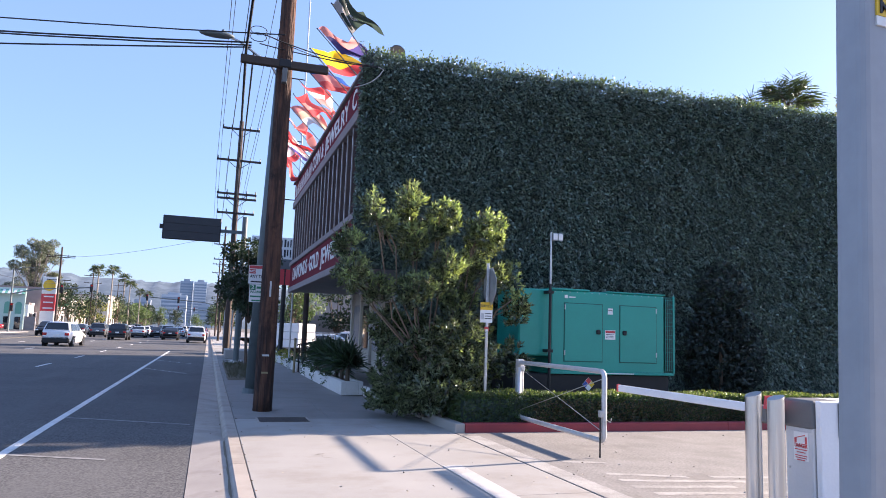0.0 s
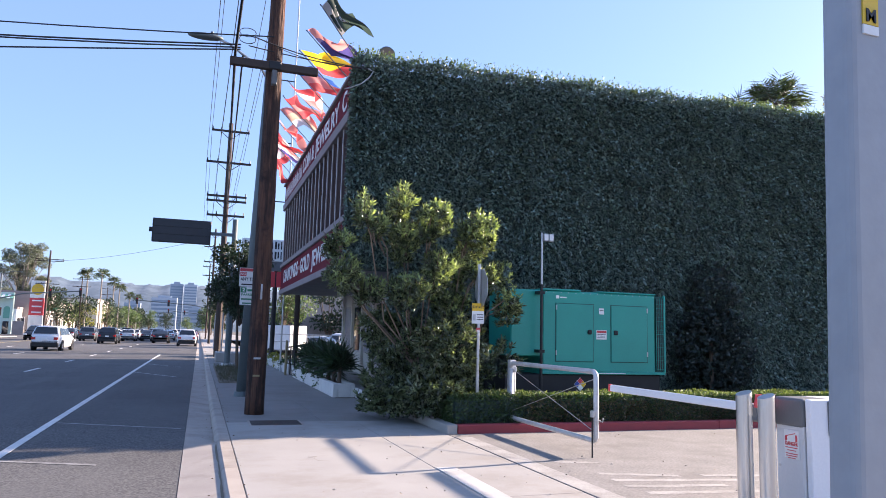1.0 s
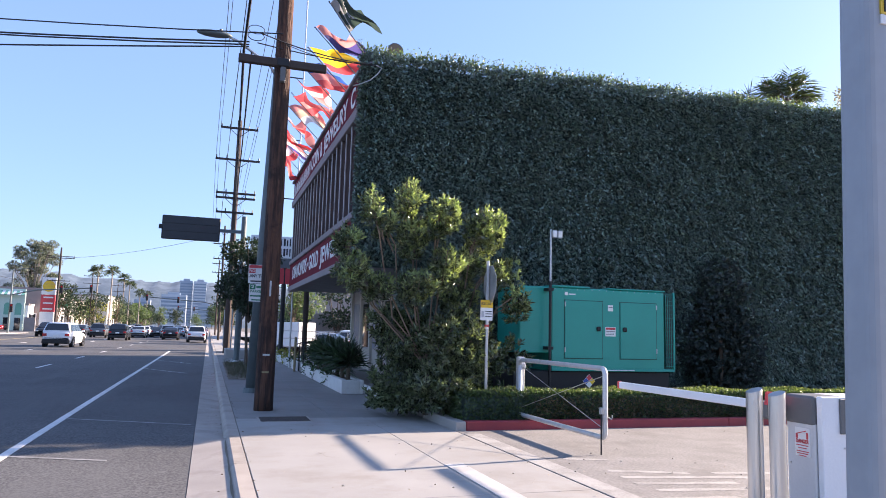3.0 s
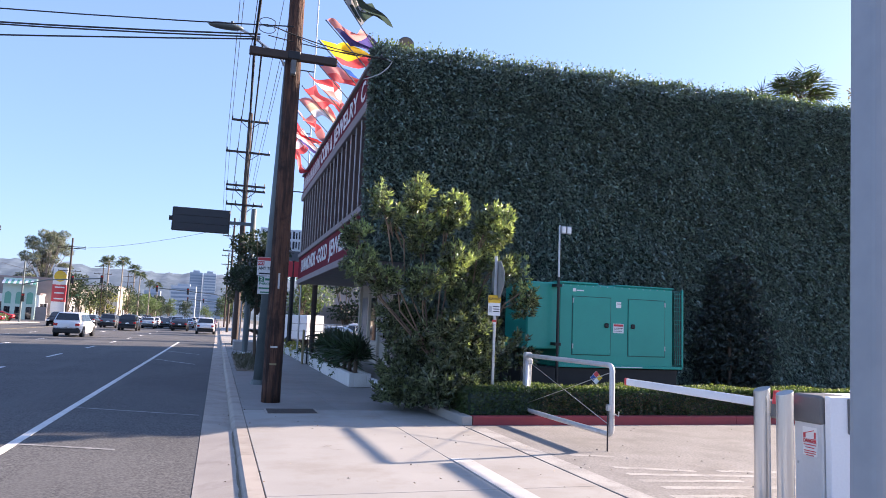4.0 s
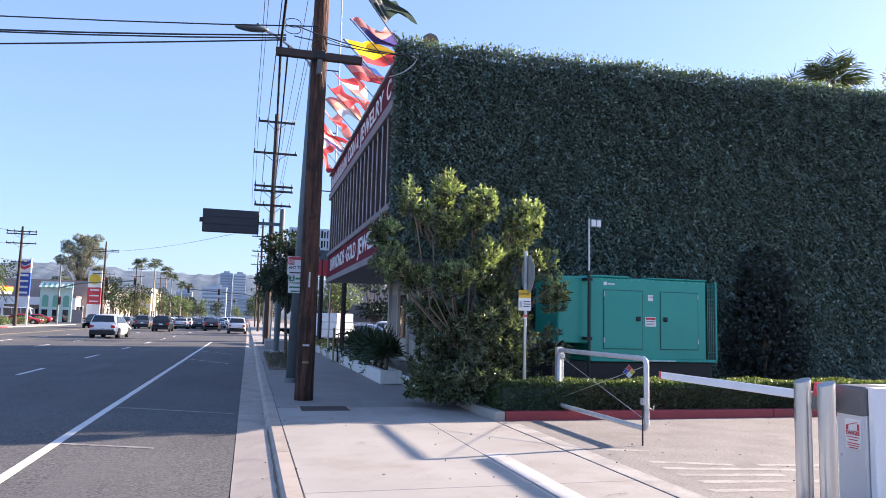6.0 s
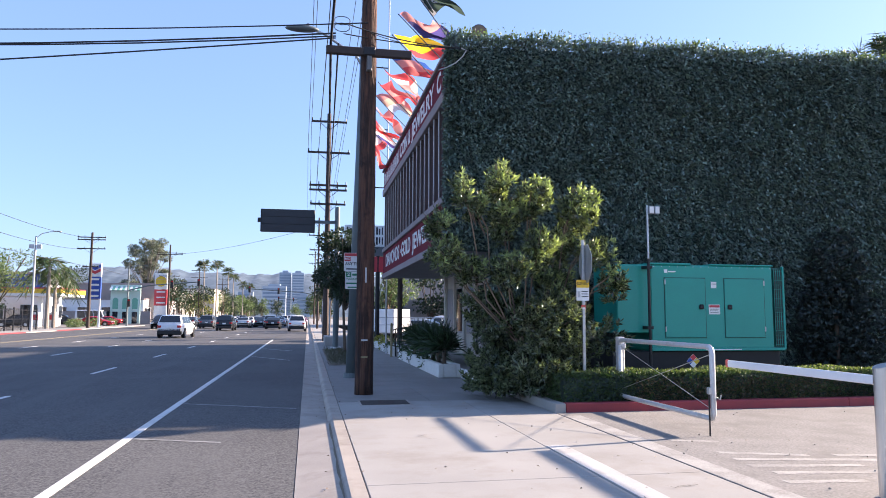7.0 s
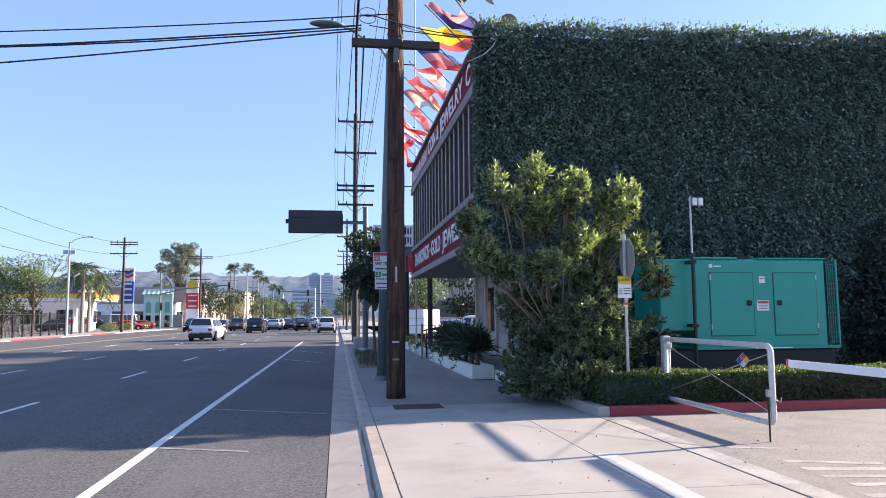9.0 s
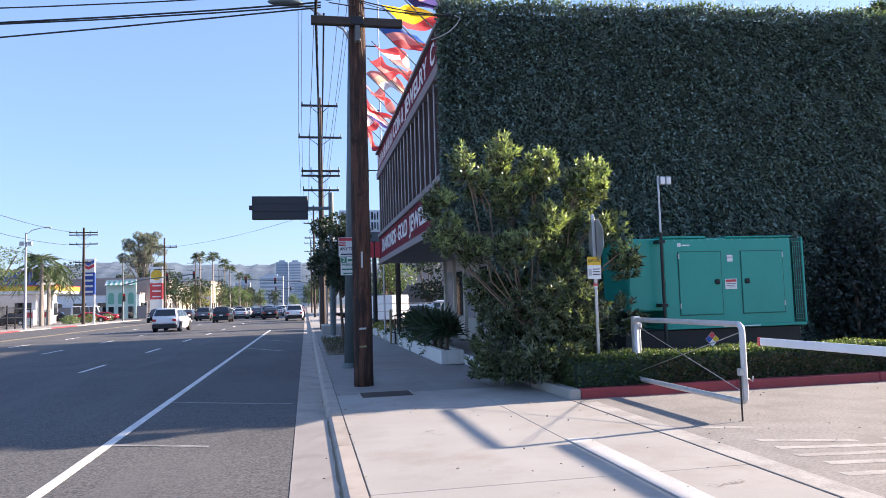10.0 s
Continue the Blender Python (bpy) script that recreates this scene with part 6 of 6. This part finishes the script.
tree(-31.8, 81, 8.8, 3.6, TREE_MID, "airy street tree behind the iron fence", 131, 15, 4200, 0.22, 0.3, 0.2)
tree(-35.5, 80, 8.6, 3.4, TREE_MID, "airy street tree behind the iron fence", 132, 14, 3800, 0.22, 0.3, 0.2)
tree(-36.5, 75, 6.2, 3.0, TREE_DARK, "dark leafy tree behind the iron fence", 133, 11, 2400, 0.24, 0.25, 0.2)
tree(-33.0, 77, 5.6, 3.4, TREE_DARK, "dark leafy tree behind the iron fence", 134, 11, 2200, 0.24, 0.25, 0.2)
tree(-36.5, 172, 20.5, 6.2, TREE_GREY, "tall pale eucalyptus with airy clumps of leaves", 135, 60, 20000, 0.3, 0.28, 0.26, spread=0.42, bark=PALM_BARK)
fan_palm(-29.3, 88, 7.0, 3.4, "queen palm with drooping fronds by the filling station", 136, droop=0.75, n=20, mat=PALM_L)
fan_palm(-30.2, 93, 6.4, 3.0, "queen palm with drooping fronds by the filling station", 137, droop=0.75, n=18, mat=PALM_L)
for i, (x, y, h) in enumerate(((-21.8, 160, 12.0), (-26.8, 218, 16.4), (-26.6, 246, 16.0), (-26.5, 262, 15.0), (-26.5, 300, 14), (-26.8, 340, 15))):
    fan_palm(x - (5 if i == 0 else 0), y * (1.2 if i == 0 else 1), h * (1.2 if i == 0 else 1), 2.2, "tall slim fan palm along the road", 140 + i, droop=0.25, n=34)
for i, (x, y, h, r, m) in enumerate(((-29, 152, 9.5, 3.6, TREE_DARK), (-28.5, 168, 10.0, 3.8, TREE_DARK), (-29, 186, 7.5, 3.4, TREE_MID), (-28.5, 205, 8.0, 3.6, TREE_YELLOW), (-29, 226, 8.5, 3.8, TREE_MID), (-28.5, 252, 9, 4, TREE_DARK), (-28.5, 285, 9, 4.2, TREE_MID), (-28.5, 320, 10, 4.6, TREE_MID), (-27.5, 370, 11, 5, TREE_DARK), (-26.5, 430, 12, 6, TREE_MID), (3.5, 150, 8, 3.2, TREE_DARK), (3.5, 190, 9, 3.6, TREE_MID), (3.5, 240, 9.5, 4, TREE_DARK), (3.8, 310, 10, 4.5, TREE_MID), (3.8, 400, 11, 5, TREE_DARK), (-46, 150, 11, 5, TREE_DARK), (-60, 140, 12, 6, TREE_MID), (-75, 120, 11, 6, TREE_DARK), (-58, 120, 8, 4, TREE_MID), (-22, 520, 12, 7, TREE_DARK), (-10, 640, 12, 8, TREE_MID), (2, 560, 12, 7, TREE_DARK))):
    tree(x, y, h, r, m, "leafy roadside tree far along the road", 160 + i, 11, 1300, 0.45 if y < 300 else 0.8, 0.18, 0.2)


def signal(x, y, reach, label, base=0.0):
    """A traffic signal pole with a mast arm and hanging signal heads."""
    t = thing("traffic_signal", pose(x, y, base), label, "traffic signal")
    part("pole", rod((0, 0, 0), (0, 0, 8.6), 0.14, 0.1, 12), POLE_PAINT, t)
    part("mast_arm", pipe([(0, 0, 5.2), (reach * 0.3, 0, 6.0), (reach, 0, 6.6)], 0.09), POLE_PAINT, t)
    part("luminaire", pipe([(0, 0, 8.5), (reach * 0.15, 0, 9.0), (reach * 0.25, 0, 9.0)], 0.05), POLE_PAINT, t)
    for k, z in ((1.0, 6.1), (0.62, 5.85), (0.02, 3.0)):
        h = part("signal_head", box(reach * k - 0.2, reach * k + 0.2, -0.3, -0.05, z - 0.2, z + 0.95, 0.03), BLACK, t)
        for j, m in enumerate((TAIL, BLACK, BLACK)):
            part("lens", rod((reach * k, -0.33, z + 0.75 - j * 0.36), (reach * k, -0.3, z + 0.75 - j * 0.36), 0.13, seg=12), m, h)
    return t


signal(-26.4, 112, 10.0, "traffic signal with a long mast arm over the road")
signal(3.0, 138, -14.0, "traffic signal with a long mast arm over the road")
signal(2.5, 210, -11.0, "traffic signal far along the road")
side_sign = thing("street_name_sign", pose(-26.9, 150, 0), "dark green street sign on two thin posts", "sign")
part("plate", box(-1.2, 1.2, -0.05, 0.05, 4.4, 5.0, 0.02), SIGN_GREEN, side_sign)
for sg in (-0.8, 0.8):
    part("post", rod((sg, 0.1, -0.15), (sg, 0.1, 5.0), 0.05, seg=6), BLACK, side_sign)

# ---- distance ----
# distance haze is mixed into these tower and hill colours
TOWER_GLASS = material("hazed_tower_glass", (0.25, 0.32, 0.39), (0.21, 0.27, 0.34), 0.1, 0.4)
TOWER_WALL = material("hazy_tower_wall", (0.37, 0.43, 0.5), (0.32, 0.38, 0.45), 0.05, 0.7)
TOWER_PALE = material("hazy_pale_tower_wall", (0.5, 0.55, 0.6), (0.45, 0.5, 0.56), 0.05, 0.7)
HILL_FAR = material("hazed_far_mountain", (0.2, 0.26, 0.34), (0.16, 0.215, 0.29), 0.01, 0.95, 0, 0.0, 0.06)
HILL = material("hazed_hill_scrub", (0.125, 0.17, 0.215), (0.075, 0.11, 0.145), 0.03, 0.95, 0, 0.0, 0.12, hard=0.08)
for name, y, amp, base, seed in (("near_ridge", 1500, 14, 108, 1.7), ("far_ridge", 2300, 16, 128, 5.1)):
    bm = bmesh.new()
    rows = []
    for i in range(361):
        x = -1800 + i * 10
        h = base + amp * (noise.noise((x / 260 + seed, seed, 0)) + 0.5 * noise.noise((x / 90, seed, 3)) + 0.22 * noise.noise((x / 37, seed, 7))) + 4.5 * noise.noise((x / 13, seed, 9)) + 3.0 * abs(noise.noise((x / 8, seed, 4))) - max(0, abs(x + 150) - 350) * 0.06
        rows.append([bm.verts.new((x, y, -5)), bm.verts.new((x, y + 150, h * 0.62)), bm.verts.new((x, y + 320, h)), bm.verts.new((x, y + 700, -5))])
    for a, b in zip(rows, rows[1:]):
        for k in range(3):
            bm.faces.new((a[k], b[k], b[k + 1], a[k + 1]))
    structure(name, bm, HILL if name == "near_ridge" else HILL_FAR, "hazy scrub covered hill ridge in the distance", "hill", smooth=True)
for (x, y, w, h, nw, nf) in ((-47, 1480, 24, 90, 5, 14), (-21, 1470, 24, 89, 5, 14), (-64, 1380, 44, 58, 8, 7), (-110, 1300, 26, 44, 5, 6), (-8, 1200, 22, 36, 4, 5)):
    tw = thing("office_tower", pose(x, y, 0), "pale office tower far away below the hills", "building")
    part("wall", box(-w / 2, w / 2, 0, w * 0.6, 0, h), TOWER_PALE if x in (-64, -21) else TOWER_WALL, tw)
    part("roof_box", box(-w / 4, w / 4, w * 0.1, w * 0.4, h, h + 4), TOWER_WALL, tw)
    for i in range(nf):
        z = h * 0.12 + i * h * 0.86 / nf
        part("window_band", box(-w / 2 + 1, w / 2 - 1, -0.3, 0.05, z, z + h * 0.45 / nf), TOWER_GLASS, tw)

PALE_GREEN = material("pale_green_paint", (0.16, 0.42, 0.32), (0.13, 0.36, 0.27), 3, 0.6)
MINT = material("mint_wall_paint", (0.55, 0.7, 0.62), (0.48, 0.62, 0.55), 2, 0.7)
for x0, x1 in ((-47.0, -36.6), (-30.6, -28.9)):
    structure("lot_wall", box(x0, x1, 139.9, 140.15, -0.1, 2.3), SOFFIT, "low pale block wall behind the side street", "wall")
front = thing("storefront", pose(-33.6, 140.9, 0), "white storefront with green arches and a striped awning", "building", kind="structure")
part("wall", box(-2.6, 2.6, 0, 0.6, 0, 7.2), MINT, front)
for k in range(3):
    x = -1.7 + k * 1.7
    part("arch", prism([(x - 0.5, 2.7), (x + 0.5, 2.7), (x + 0.5, 4.3)] + [(x + 0.5 * math.cos(k * math.pi / 8), 4.3 + 0.5 * math.sin(k * math.pi / 8)) for k in range(1, 8)] + [(x - 0.5, 4.3)], "y", -0.06, 0.005), PALE_GREEN, front, "green arched panel")
    part("door", box(x - 0.45, x + 0.45, -0.06, 0.005, 0.0, 2.2), GLASS, front)
for k in range(12):
    part("awning_slat", prism([(0.0, 6.9), (-1.0, 6.2), (-1.0, 6.1), (0.0, 6.8)], "x", -2.6 + k * 0.433, -2.6 + k * 0.433 + 0.42), PALE_GREEN if k % 2 else CAB_WHITE, front)
car("sedan", "silver", 9.6, 50, 60, "silver sedan parked in the yard")
car("suv", "white", 12.5, 56, 80, "white suv parked in the yard")
car("sedan", "white", -45.0, 95, 80, "white sedan parked at the filling station")
car("sedan", "red", -33.2, 112.5, -88, "red sedan at the kerb of the side street")
car("suv", "black", -40, 120.5, -88, "dark suv on the side street")
for i, (x, y) in enumerate(((-29.2, 98), (-30.4, 101), (-29.4, 106), (-32, 114.5), (-29.5, 114.8))):
    t = thing("low_shrub", pose(x, y, 0), "low clipped green shrub beside the pavement", "shrub", "low shrubs")
    rr = np.random.RandomState(400 + i)
    part("stem", rod((0, 0, -0.05), (0, 0, 0.4), 0.04), BARK, t)
    q, d = ellipsoid_points(rr, [(0, 0, 0.5, 1.0, 1.1, 0.5)], 500)
    leaves("foliage", q, d + rr.normal(0, 0.6, q.shape), 0.2, 0.12, TREE_MID, t, "", "stuff", 0.2, 400 + i)
guard = thing("pipe_fence", pose(4.2, 44.5, 0), "grey pipe fence across the yard", "fence")
for k in range(6):
    part("fence_post", rod((k * 2.0, 0, 0), (k * 2.0, 0, 1.5), 0.03, seg=8), STEEL, guard)
for z in (0.5, 1.0, 1.45):
    part("rail", rod((0, 0, z), (10, 0, z), 0.025, seg=8), STEEL, guard)
